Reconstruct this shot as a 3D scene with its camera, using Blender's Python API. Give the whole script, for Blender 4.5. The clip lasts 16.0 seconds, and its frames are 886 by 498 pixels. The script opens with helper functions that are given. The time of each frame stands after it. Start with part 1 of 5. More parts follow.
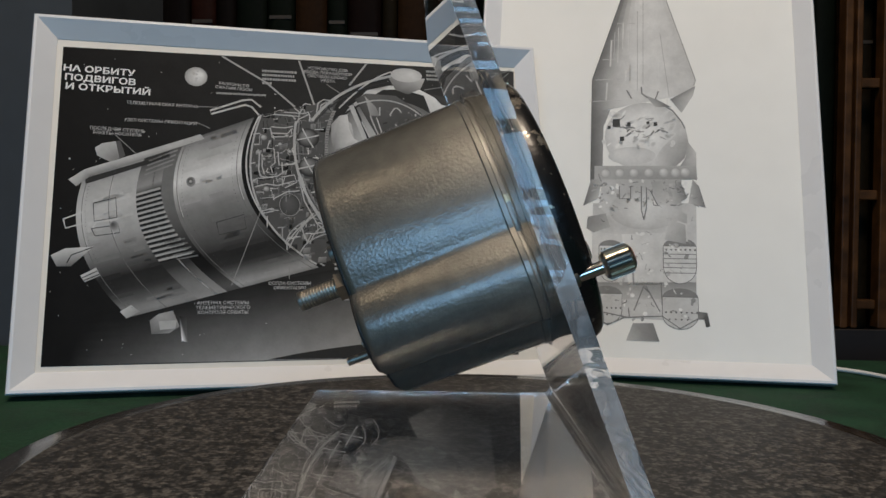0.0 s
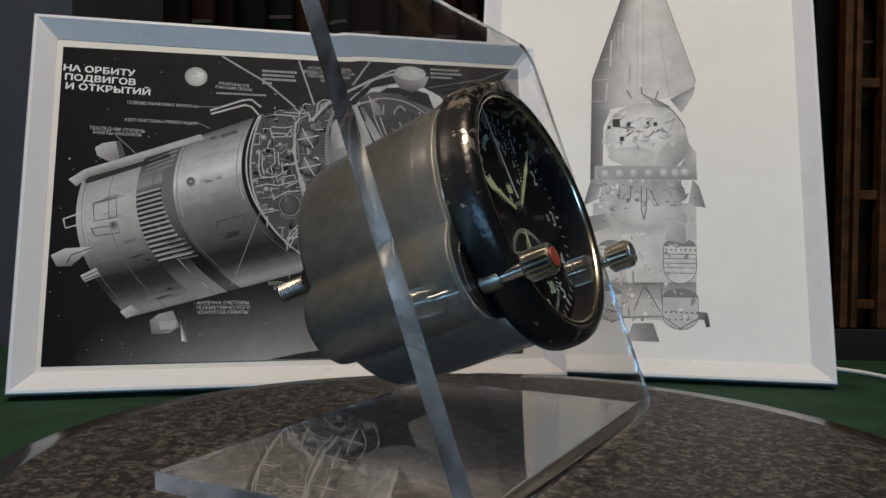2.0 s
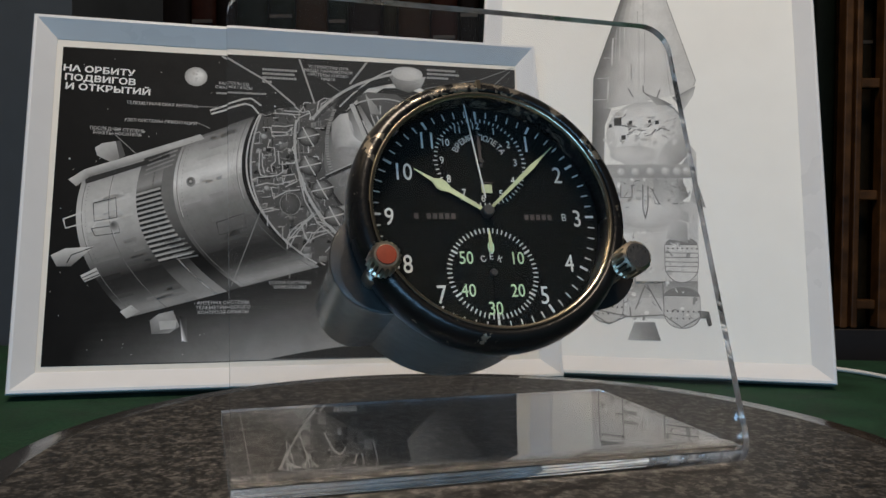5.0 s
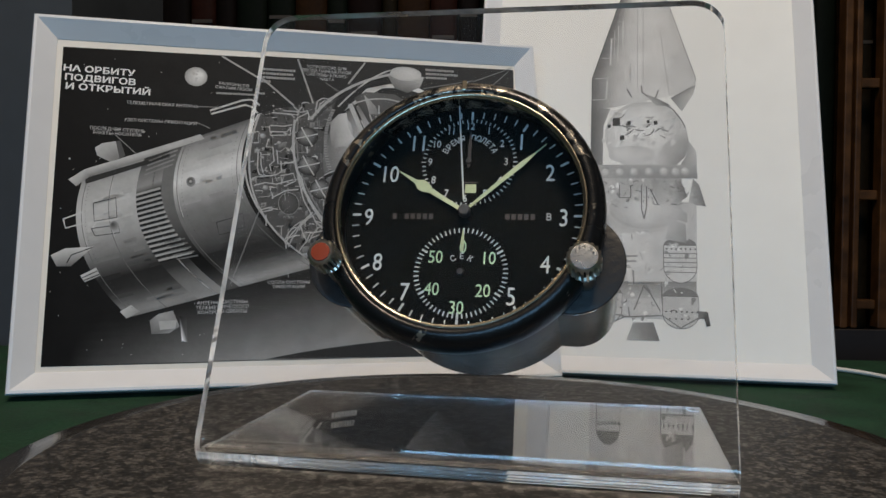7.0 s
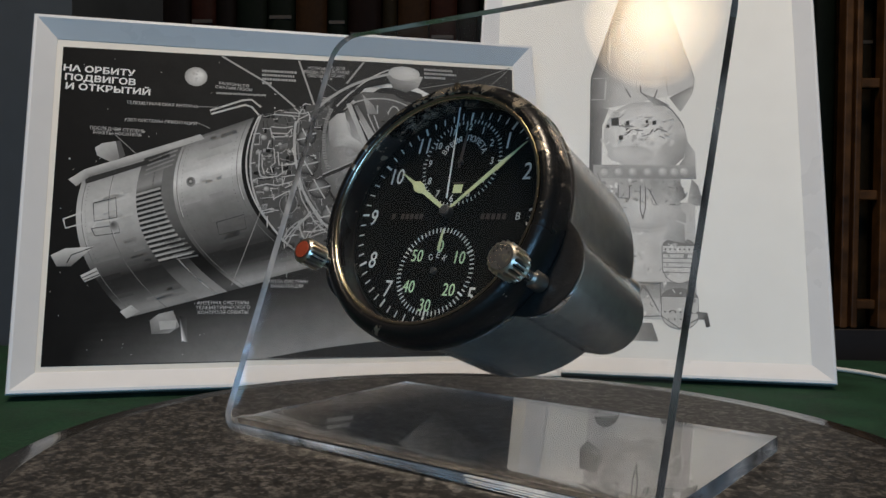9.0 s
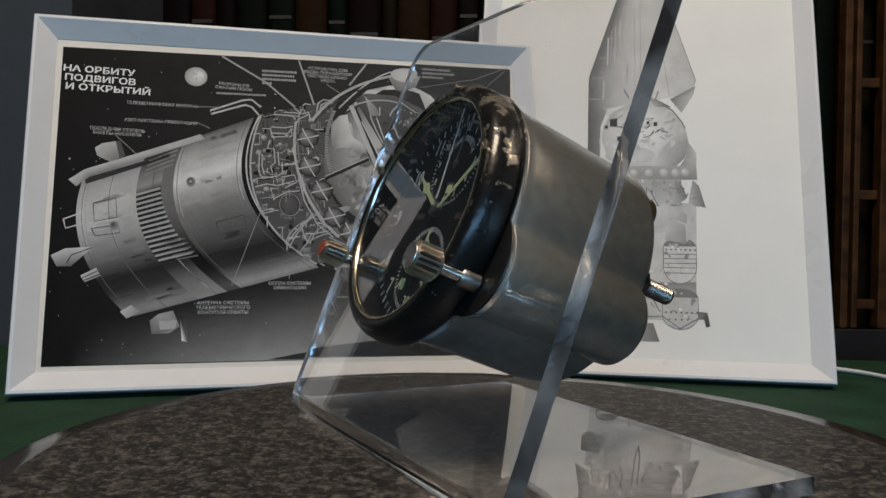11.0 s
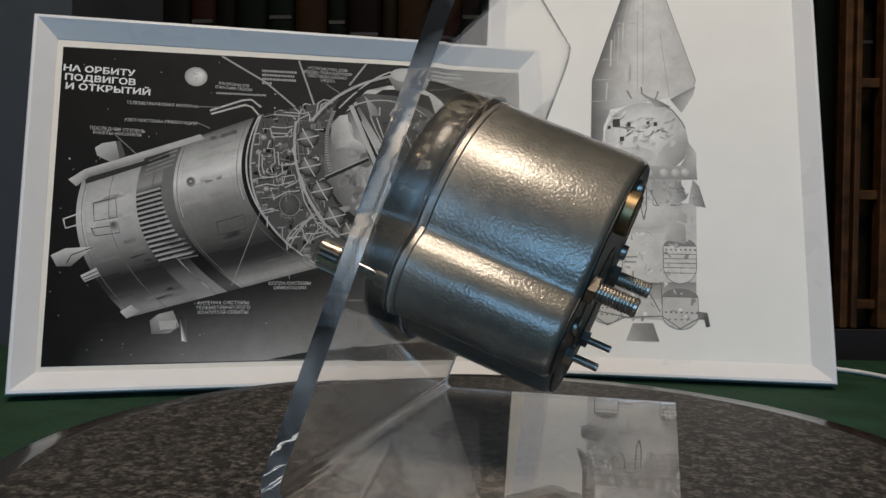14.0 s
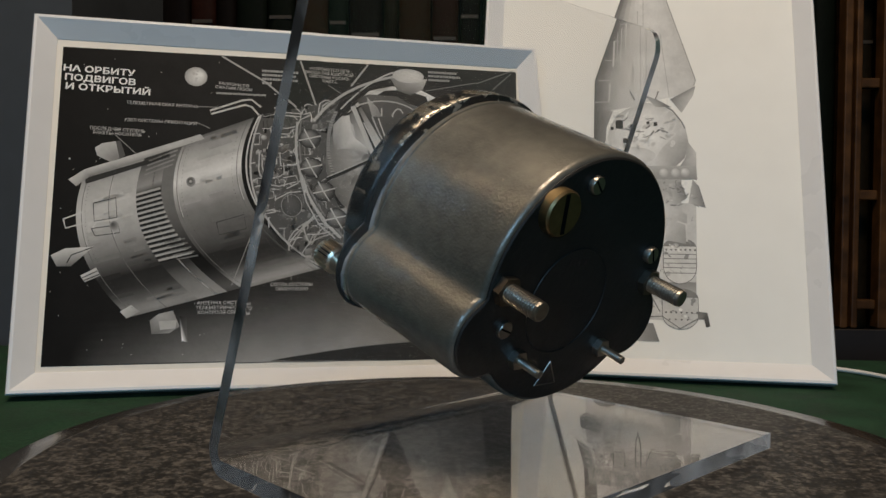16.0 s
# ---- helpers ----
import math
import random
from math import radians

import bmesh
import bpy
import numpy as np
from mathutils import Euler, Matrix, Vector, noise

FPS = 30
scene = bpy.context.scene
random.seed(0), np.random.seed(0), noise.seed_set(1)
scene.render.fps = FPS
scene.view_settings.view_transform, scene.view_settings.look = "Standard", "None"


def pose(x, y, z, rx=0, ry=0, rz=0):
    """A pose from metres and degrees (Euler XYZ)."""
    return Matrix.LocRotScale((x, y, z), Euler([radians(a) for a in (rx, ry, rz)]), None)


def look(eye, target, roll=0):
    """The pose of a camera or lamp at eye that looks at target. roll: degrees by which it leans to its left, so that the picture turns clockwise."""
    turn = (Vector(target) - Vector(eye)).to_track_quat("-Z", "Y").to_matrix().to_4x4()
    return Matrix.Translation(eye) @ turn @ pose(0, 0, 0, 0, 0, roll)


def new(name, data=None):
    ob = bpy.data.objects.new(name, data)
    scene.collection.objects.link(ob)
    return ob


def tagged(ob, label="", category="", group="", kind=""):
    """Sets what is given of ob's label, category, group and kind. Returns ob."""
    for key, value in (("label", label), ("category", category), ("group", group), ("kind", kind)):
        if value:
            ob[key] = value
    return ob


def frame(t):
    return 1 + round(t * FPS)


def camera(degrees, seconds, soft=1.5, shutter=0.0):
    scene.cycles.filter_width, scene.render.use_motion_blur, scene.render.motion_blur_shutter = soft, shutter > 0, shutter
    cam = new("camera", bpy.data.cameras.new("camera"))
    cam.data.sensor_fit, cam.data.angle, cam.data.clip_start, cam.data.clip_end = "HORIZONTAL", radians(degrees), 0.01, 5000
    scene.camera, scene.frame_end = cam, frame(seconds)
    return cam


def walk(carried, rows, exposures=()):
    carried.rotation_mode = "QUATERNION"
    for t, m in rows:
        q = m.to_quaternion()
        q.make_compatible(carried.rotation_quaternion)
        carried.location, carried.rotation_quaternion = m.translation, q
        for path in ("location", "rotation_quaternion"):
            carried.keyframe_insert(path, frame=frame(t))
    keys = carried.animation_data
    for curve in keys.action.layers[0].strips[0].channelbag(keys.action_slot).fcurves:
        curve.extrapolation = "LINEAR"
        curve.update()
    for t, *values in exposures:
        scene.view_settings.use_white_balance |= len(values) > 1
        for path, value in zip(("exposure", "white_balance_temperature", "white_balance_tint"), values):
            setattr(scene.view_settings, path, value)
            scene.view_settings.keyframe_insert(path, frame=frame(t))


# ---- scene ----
import collections

cam = camera(56.364, 16.0)
EYE = Matrix.Translation((0.0, -0.2655, 0.0724)) @ pose(0, 0, 0, 0, 0, 2.589) @ pose(0, 0, 0, 88.635, 0, 0) @ pose(0, 0, 0, 0, 0, 0.607)
walk(cam, [(0.0, EYE), (16.0, EYE)], exposures=[(0.0, 0.0, 6120, 12), (14.1, 0.0, 6120, 12), (15.0, 0.0, 6560, 12), (16.0, 0.0, 6680, 12)])

# ---- light ----
world = bpy.data.worlds.new("room_air")
scene.world = world
world.use_nodes = True
world.node_tree.nodes["Background"].inputs[0].default_value = (0.55, 0.62, 0.72, 1)
world.node_tree.nodes["Background"].inputs[1].default_value = 0.05


def area(name, at, to, w, h, power, colour):
    d = bpy.data.lights.new(name, "AREA")
    d.shape, d.size, d.size_y, d.energy, d.color = "RECTANGLE", w, h, power, colour
    ob = new(name, d)
    ob.matrix_world = look(at, to)
    return ob


WINDOW = area("window_daylight", (-0.04, -1.86, 0.36), (0.0, 0.1, 0.08), 1.35, 0.40, 11.4, (0.34, 0.67, 1.0))
LAMP = area("ceiling_lamp_light", (0.06, -0.52, 1.56), (0.0, 0.1, 0.0), 0.46, 0.46, 19.8, (1.0, 0.80, 0.58))
LAMP.data.shape = "DISK"


# ---- materials ----
def shader(name, colour, rough=0.5, metal=0.0, grain=0.15, scale=200.0, bump=0.0, bump_scale=None, spec=0.5, coat=0.0, second=None, patch=12.0):
    m = bpy.data.materials.new(name)
    m.use_nodes = True
    n, k = m.node_tree.nodes, m.node_tree.links
    b = n["Principled BSDF"]
    co = n.new("ShaderNodeTexCoord")
    fine, big = n.new("ShaderNodeTexNoise"), n.new("ShaderNodeTexNoise")
    fine.inputs["Scale"].default_value, fine.inputs["Detail"].default_value = scale, 4
    big.inputs["Scale"].default_value, big.inputs["Detail"].default_value = patch, 5
    k.new(co.outputs["Object"], fine.inputs["Vector"]), k.new(co.outputs["Object"], big.inputs["Vector"])
    add = n.new("ShaderNodeMath")
    add.operation = "ADD"
    k.new(fine.outputs["Fac"], add.inputs[0]), k.new(big.outputs["Fac"], add.inputs[1])
    ramp = n.new("ShaderNodeMapRange")
    ramp.inputs[1].default_value, ramp.inputs[2].default_value = 0.6, 1.4
    k.new(add.outputs[0], ramp.inputs[0])
    mix = n.new("ShaderNodeMix")
    mix.data_type = "RGBA"
    c2 = second or tuple(c * (1 - 2 * grain) for c in colour)
    c1 = tuple(min(1.0, c * (1 + grain)) for c in colour) if second is None else colour
    mix.inputs[6].default_value, mix.inputs[7].default_value = (*c2, 1), (*c1, 1)
    k.new(ramp.outputs[0], mix.inputs[0]), k.new(mix.outputs[2], b.inputs["Base Color"])
    rr = n.new("ShaderNodeMapRange")
    rr.inputs[1].default_value, rr.inputs[2].default_value = 0.3, 0.7
    rr.inputs[3].default_value, rr.inputs[4].default_value = rough * 0.85, min(1.0, rough * 1.15)
    k.new(big.outputs["Fac"], rr.inputs[0]), k.new(rr.outputs[0], b.inputs["Roughness"])
    b.inputs["Metallic"].default_value, b.inputs["Specular IOR Level"].default_value, b.inputs["Coat Weight"].default_value = metal, spec, coat
    if bump:
        bn, bt = n.new("ShaderNodeBump"), n.new("ShaderNodeTexNoise")
        bt.inputs["Scale"].default_value, bt.inputs["Detail"].default_value = bump_scale or scale, 3
        k.new(co.outputs["Object"], bt.inputs["Vector"]), k.new(bt.outputs["Fac"], bn.inputs["Height"])
        bn.inputs["Strength"].default_value, bn.inputs["Distance"].default_value = bump, 0.0006
        k.new(bn.outputs["Normal"], b.inputs["Normal"])
    return m


def clear(name, rough=0.0, ior=1.49, tint=(1, 1, 1), ripple=0.0, white_mix=0.0):
    m = bpy.data.materials.new(name)
    m.use_nodes = True
    n, k = m.node_tree.nodes, m.node_tree.links
    n.remove(n["Principled BSDF"])
    g = n.new("ShaderNodeBsdfGlass")
    g.inputs["Roughness"].default_value, g.inputs["IOR"].default_value, g.inputs["Color"].default_value = rough, ior, (*tint, 1)
    if ripple:
        co, w, bn = n.new("ShaderNodeTexCoord"), n.new("ShaderNodeTexNoise"), n.new("ShaderNodeBump")
        sc = n.new("ShaderNodeMapping")
        sc.inputs["Scale"].default_value = (0.3, 0.3, 1.6)
        w.inputs["Scale"].default_value, w.inputs["Detail"].default_value = 130.0, 1
        k.new(co.outputs["Object"], sc.inputs["Vector"]), k.new(sc.outputs["Vector"], w.inputs["Vector"]), k.new(w.outputs["Fac"], bn.inputs["Height"])
        bn.inputs["Strength"].default_value, bn.inputs["Distance"].default_value = ripple, 0.002
        k.new(bn.outputs["Normal"], g.inputs["Normal"])
    surface = g.outputs[0]
    if white_mix:
        f, mix = n.new("ShaderNodeBsdfDiffuse"), n.new("ShaderNodeMixShader")
        f.inputs["Color"].default_value, mix.inputs[0].default_value = (0.88, 0.88, 0.87, 1), white_mix
        k.new(surface, mix.inputs[1]), k.new(f.outputs[0], mix.inputs[2])
        if ripple:
            cut, rng_map, at = n.new("ShaderNodeTexNoise"), n.new("ShaderNodeMapRange"), n.new("ShaderNodeTexCoord")
            cut.inputs["Scale"].default_value, cut.inputs["Detail"].default_value = 55.0, 5
            rng_map.inputs[1].default_value, rng_map.inputs[2].default_value = 0.38, 0.66
            rng_map.inputs[3].default_value, rng_map.inputs[4].default_value = white_mix * 0.15, white_mix * 1.9
            k.new(at.outputs["Object"], cut.inputs["Vector"]), k.new(cut.outputs["Fac"], rng_map.inputs[0]), k.new(rng_map.outputs[0], mix.inputs[0])
        surface = mix.outputs[0]
    k.new(surface, n["Material Output"].inputs["Surface"])
    return m


def worn_paint(name, paint, bare, level, rough, top):
    """Gloss paint chipped to metal; more chips where the local y is above top."""
    m = shader(name, paint, rough, 0.0, 0.15, 300.0, 0.25, 500.0)
    n, k = m.node_tree.nodes, m.node_tree.links
    b = n["Principled BSDF"]
    co, chip, sep = n.new("ShaderNodeTexCoord"), n.new("ShaderNodeTexNoise"), n.new("ShaderNodeSeparateXYZ")
    chip.inputs["Scale"].default_value, chip.inputs["Detail"].default_value, chip.inputs["Roughness"].default_value = 210.0, 8, 0.66
    k.new(co.outputs["Object"], chip.inputs["Vector"]), k.new(co.outputs["Object"], sep.inputs[0])
    up = n.new("ShaderNodeMapRange")
    up.inputs[1].default_value, up.inputs[2].default_value, up.inputs[3].default_value, up.inputs[4].default_value = top - 0.02, top + 0.03, -0.10, 0.075
    k.new(sep.outputs["Y"], up.inputs[0])
    s = n.new("ShaderNodeMath")
    k.new(chip.outputs["Fac"], s.inputs[0]), k.new(up.outputs[0], s.inputs[1])
    edge = n.new("ShaderNodeMapRange")
    edge.inputs[1].default_value, edge.inputs[2].default_value = level, level + 0.015
    k.new(s.outputs[0], edge.inputs[0])
    mix = n.new("ShaderNodeMix")
    mix.data_type = "RGBA"
    old = b.inputs["Base Color"].links[0].from_socket
    k.new(old, mix.inputs[6])
    mix.inputs[7].default_value = (*bare, 1)
    k.new(edge.outputs[0], mix.inputs[0]), k.new(mix.outputs[2], b.inputs["Base Color"])
    half = n.new("ShaderNodeMath")
    half.operation, half.inputs[1].default_value = "MULTIPLY", 0.75
    k.new(edge.outputs[0], half.inputs[0]), k.new(half.outputs[0], b.inputs["Metallic"])
    return m


def speckled_granite():
    m = bpy.data.materials.new("polished_granite")
    m.use_nodes = True
    n, k = m.node_tree.nodes, m.node_tree.links
    b = n["Principled BSDF"]
    co = n.new("ShaderNodeTexCoord")
    vor, fine, big = n.new("ShaderNodeTexVoronoi"), n.new("ShaderNodeTexNoise"), n.new("ShaderNodeTexNoise")
    vor.inputs["Scale"].default_value, fine.inputs["Scale"].default_value, big.inputs["Scale"].default_value = 520.0, 640.0, 190.0
    fine.inputs["Detail"].default_value, big.inputs["Detail"].default_value = 6, 6
    for t in (vor, fine, big):
        k.new(co.outputs["Object"], t.inputs["Vector"])
    bw = n.new("ShaderNodeRGBToBW")
    k.new(vor.outputs["Color"], bw.inputs[0])
    a, c = n.new("ShaderNodeMath"), n.new("ShaderNodeMath")
    a.operation = "MULTIPLY_ADD"
    k.new(bw.outputs[0], a.inputs[0])
    a.inputs[1].default_value = 0.5
    k.new(fine.outputs["Fac"], a.inputs[2])
    k.new(a.outputs[0], c.inputs[0]), k.new(big.outputs["Fac"], c.inputs[1])
    ramp = n.new("ShaderNodeValToRGB")
    el = ramp.color_ramp.elements
    el[0].position, el[0].color = 0.50, (0.008, 0.008, 0.0078, 1)
    el[1].position, el[1].color = 0.92, (0.125, 0.119, 0.111, 1)
    mid = el.new(0.70)
    mid.color = (0.025, 0.0242, 0.0232, 1)
    half = n.new("ShaderNodeMath")
    half.operation, half.inputs[1].default_value = "MULTIPLY", 0.57
    k.new(c.outputs[0], half.inputs[0]), k.new(half.outputs[0], ramp.inputs[0])
    k.new(ramp.outputs[0], b.inputs["Base Color"])
    b.inputs["Roughness"].default_value = 0.55
    b.inputs["Specular IOR Level"].default_value = 0.25
    return m


def glowing_shade():
    """A lit paper shade: brightest at its middle, fading to its rim."""
    m = bpy.data.materials.new("lit_lamp_shade")
    m.use_nodes = True
    n, k = m.node_tree.nodes, m.node_tree.links
    b = n["Principled BSDF"]
    co, g = n.new("ShaderNodeTexCoord"), n.new("ShaderNodeTexGradient")
    g.gradient_type = "SPHERICAL"
    mp = n.new("ShaderNodeMapping")
    mp.inputs["Scale"].default_value = (7.4, 7.4, 7.4)
    k.new(co.outputs["Object"], mp.inputs["Vector"]), k.new(mp.outputs["Vector"], g.inputs["Vector"])
    e = n.new("ShaderNodeMath")
    e.operation, e.inputs[1].default_value = "MULTIPLY", 13.0
    k.new(g.outputs["Fac"], e.inputs[0]), k.new(e.outputs[0], b.inputs["Emission Strength"])
    b.inputs["Emission Color"].default_value = (1.0, 0.74, 0.44, 1)
    b.inputs["Base Color"].default_value = (0.5, 0.42, 0.32, 1)
    return m


def ink(name):
    """Printed tone read from the mesh's own colours, with a fine grain."""
    m = bpy.data.materials.new(name)
    m.use_nodes = True
    n, k = m.node_tree.nodes, m.node_tree.links
    b = n["Principled BSDF"]
    at, co, g = n.new("ShaderNodeVertexColor"), n.new("ShaderNodeTexCoord"), n.new("ShaderNodeTexNoise")
    at.layer_name = "tone"
    g.inputs["Scale"].default_value, g.inputs["Detail"].default_value = 700.0, 6
    k.new(co.outputs["Object"], g.inputs["Vector"])
    r = n.new("ShaderNodeMapRange")
    r.inputs[1].default_value, r.inputs[2].default_value, r.inputs[3].default_value, r.inputs[4].default_value = 0.3, 0.7, 0.97, 1.03
    k.new(g.outputs["Fac"], r.inputs[0])
    cloud, soft = n.new("ShaderNodeTexNoise"), n.new("ShaderNodeMapRange")
    cloud.inputs["Scale"].default_value, cloud.inputs["Detail"].default_value, cloud.inputs["Roughness"].default_value = 75.0, 7, 0.62
    soft.inputs[1].default_value, soft.inputs[2].default_value, soft.inputs[3].default_value, soft.inputs[4].default_value = 0.30, 0.70, 0.88, 1.10
    k.new(co.outputs["Object"], cloud.inputs["Vector"]), k.new(cloud.outputs["Fac"], soft.inputs[0])
    both = n.new("ShaderNodeMath")
    both.operation = "MULTIPLY"
    k.new(r.outputs[0], both.inputs[0]), k.new(soft.outputs[0], both.inputs[1])
    mul = n.new("ShaderNodeVectorMath")
    mul.operation = "SCALE"
    k.new(at.outputs["Color"], mul.inputs[0]), k.new(both.outputs[0], mul.inputs["Scale"])
    k.new(mul.outputs[0], b.inputs["Base Color"])
    b.inputs["Roughness"].default_value, b.inputs["Specular IOR Level"].default_value = 0.6, 0.04
    return m


CASE_PAINT = shader("grey_hammered_metallic_paint", (0.152, 0.146, 0.123), 0.43, 0.42, 0.18, 260.0, 0.22, 1150.0, 0.5, patch=26.0)
CASE_BSDF = CASE_PAINT.node_tree.nodes["Principled BSDF"]
CASE_BSDF.inputs["Coat Weight"].default_value, CASE_BSDF.inputs["Coat Roughness"].default_value, CASE_BSDF.inputs["Coat IOR"].default_value = 1.0, 0.15, 1.55
CASE_PAINT.node_tree.links.new(CASE_BSDF.inputs["Normal"].links[0].from_socket, CASE_BSDF.inputs["Coat Normal"])
BACK_PAINT = shader("dark_grey_paint", (0.011, 0.0105, 0.0095), 0.5, 0.0, 0.2, 260.0, 0.25, 420.0)
BEZEL_PAINT = worn_paint("chipped_black_enamel", (0.008, 0.008, 0.008), (0.42, 0.37, 0.29), 0.560, 0.28, 0.016)
FLANGE_PAINT = worn_paint("worn_flange_paint", (0.012, 0.011, 0.010), (0.42, 0.39, 0.34), 0.63, 0.4, 0.0)
BRIGHT = shader("bright_ring_metal", (0.62, 0.55, 0.42), 0.22, 1.0, 0.05, 300.0)
CHROME = shader("chromed_metal", (0.72, 0.71, 0.69), 0.16, 1.0, 0.05, 300.0)
KNURLED = shader("worn_knurled_steel", (0.72, 0.66, 0.56), 0.30, 1.0, 0.12, 500.0)
CAP_STEEL = shader("brushed_bright_steel", (0.78, 0.77, 0.75), 0.26, 1.0, 0.06, 900.0, 0.2, 1500.0)
STEEL = shader("dull_steel", (0.42, 0.40, 0.36), 0.36, 1.0, 0.15, 500.0)
DARK_STEEL = shader("blackened_steel", (0.20, 0.175, 0.14), 0.42, 1.0, 0.2, 400.0)
BRASS = shader("dull_brass", (0.30, 0.225, 0.12), 0.42, 1.0, 0.2, 400.0)
RED = shader("red_enamel", (0.33, 0.055, 0.022), 0.4, 0.0, 0.12, 500.0)
BLACK = shader("matt_black_dial", (0.004, 0.0045, 0.0043), 0.7, 0.0, 0.1, 300.0, spec=0.03)
WHITE_INK = shader("white_dial_ink", (0.36, 0.37, 0.345), 0.6, 0.0, 0.06, 600.0)
LUME = shader("luminous_paint", (0.29, 0.40, 0.235), 0.6, 0.0, 0.06, 600.0)
LUME_OLD = shader("aged_luminous_paint", (0.30, 0.33, 0.175), 0.6, 0.0, 0.08, 600.0)
DIM_INK = shader("faded_red_ink", (0.022, 0.014, 0.011), 0.6, 0.0, 0.1, 600.0)
GLASS = clear("watch_glass", 0.0, 1.36)
ACRYLIC = clear("clear_acrylic", 0.0, 1.49, white_mix=0.004)
# White in the sawn edge stands in for light gathered inside the sheet.
ACRYLIC_CUT = clear("sawn_acrylic_edge", 0.03, 1.49, ripple=0.30, white_mix=0.15)
GRANITE = speckled_granite()
POLISHED = shader("polished_granite_rim", (0.045, 0.042, 0.04), 0.16, 0.0, 0.3, 300.0)
WHITE_FRAME = shader("white_lacquer", (0.76, 0.77, 0.78), 0.3, 0.0, 0.02, 60.0, 0.03, 300.0)
PAPER = shader("cream_paper", (0.76, 0.73, 0.66), 0.75, 0.0, 0.03, 80.0)
WHITE_PAPER = shader("white_paper", (0.84, 0.84, 0.80), 0.7, 0.0, 0.02, 40.0)
CARD = shader("brown_backing_card", (0.25, 0.19, 0.12), 0.8, 0.0, 0.1, 120.0)
INK = ink("printing_ink")
LIT_SHADE = glowing_shade()
GREEN_CLOTH = shader("green_cloth", (0.017, 0.055, 0.030), 0.85, 0.0, 0.35, 500.0, 0.8, 700.0, patch=45.0, spec=0.2)
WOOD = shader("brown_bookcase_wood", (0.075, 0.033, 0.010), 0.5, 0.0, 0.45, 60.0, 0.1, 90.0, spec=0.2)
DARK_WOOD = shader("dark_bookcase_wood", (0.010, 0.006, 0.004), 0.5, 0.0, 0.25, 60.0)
WALL_GREY = shader("blue_grey_wall", (0.044, 0.053, 0.062), 0.8, 0.0, 0.08, 40.0)
WALL_WHITE = shader("warm_grey_plaster", (0.13, 0.125, 0.12), 0.9, 0.0, 0.04, 30.0)
FLOOR_WOOD = shader("oak_floor", (0.20, 0.12, 0.06), 0.5, 0.0, 0.2, 30.0)
CABLE = shader("white_cable_rubber", (0.75, 0.75, 0.73), 0.5, 0.0, 0.03, 60.0)
RUBBER = shader("black_plastic", (0.012, 0.012, 0.013), 0.4, 0.0, 0.1, 100.0)


# ---- mesh helpers ----
def part(name, bm, material, parent=None, label=""):
    me = bpy.data.meshes.new(name)
    bmesh.ops.recalc_face_normals(bm, faces=bm.faces)
    bm.to_mesh(me)
    bm.free()
    for m in material if isinstance(material, (list, tuple)) else [material]:
        me.materials.append(m)
    ob = new(name, me)
    ob.parent = parent
    return tagged(ob, label)


def smooth(ob, angle=35):
    me = ob.data
    me.polygons.foreach_set("use_smooth", [True] * len(me.polygons))
    me.set_sharp_from_angle(angle=radians(angle))
    return ob


def box(bm, x0, x1, y0, y1, z0, z1, bevel=0.0):
    r = bmesh.ops.create_cube(bm, size=1)
    for v in r["verts"]:
        v.co = ((x0 + x1) / 2 + v.co.x * (x1 - x0), (y0 + y1) / 2 + v.co.y * (y1 - y0), (z0 + z1) / 2 + v.co.z * (z1 - z0))
    if bevel:
        es = list({e for v in r["verts"] for e in v.link_edges})
        bmesh.ops.bevel(bm, geom=es, offset=bevel, segments=2, affect="EDGES", profile=0.5)
    return bm


def lathe(bm, profile, seg=64, at=(0, 0), closed=False):
    """Turn (radius, z) pairs round the local z axis through at."""
    rings = []
    for r, z in profile:
        if r < 1e-7:
            rings.append([bm.verts.new((at[0], at[1], z))])
        else:
            rings.append([bm.verts.new((at[0] + r * math.cos(2 * math.pi * i / seg), at[1] + r * math.sin(2 * math.pi * i / seg), z)) for i in range(seg)])
    loops = list(zip(rings, rings[1:])) + ([(rings[-1], rings[0])] if closed else [])
    for a, b in loops:
        for i in range(seg):
            j = (i + 1) % seg
            vs = [a[i % len(a)], a[j % len(a)], b[j % len(b)], b[i % len(b)]]
            vs = list(dict.fromkeys(vs))
            if len(vs) > 2:
                bm.faces.new(vs)
    return bm


def loft(bm, outline, levels):
    """outline(inset) gives a closed ring of (x, y); levels: (inset, z). Both ends are capped."""
    rings = [[bm.verts.new((x, y, z)) for x, y in outline(i)] for i, z in levels]
    n = len(rings[0])
    for a, b in zip(rings, rings[1:]):
        for i in range(n):
            bm.faces.new([a[i], a[(i + 1) % n], b[(i + 1) % n], b[i]])
    bm.faces.new(rings[0]), bm.faces.new(rings[-1])
    return bm


def tube(bm, pts, r, seg=8):
    pts = [Vector(p) for p in pts]
    rings = []
    for i, p in enumerate(pts):
        d = (pts[min(i + 1, len(pts) - 1)] - pts[max(i - 1, 0)]).normalized()
        q = d.to_track_quat("Z", "Y")
        rings.append([bm.verts.new(p + q @ Vector((r * math.cos(2 * math.pi * k / seg), r * math.sin(2 * math.pi * k / seg), 0))) for k in range(seg)])
    for a, b in zip(rings, rings[1:]):
        for k in range(seg):
            bm.faces.new([a[k], a[(k + 1) % seg], b[(k + 1) % seg], b[k]])
    bm.faces.new(rings[0]), bm.faces.new(rings[-1])
    return bm


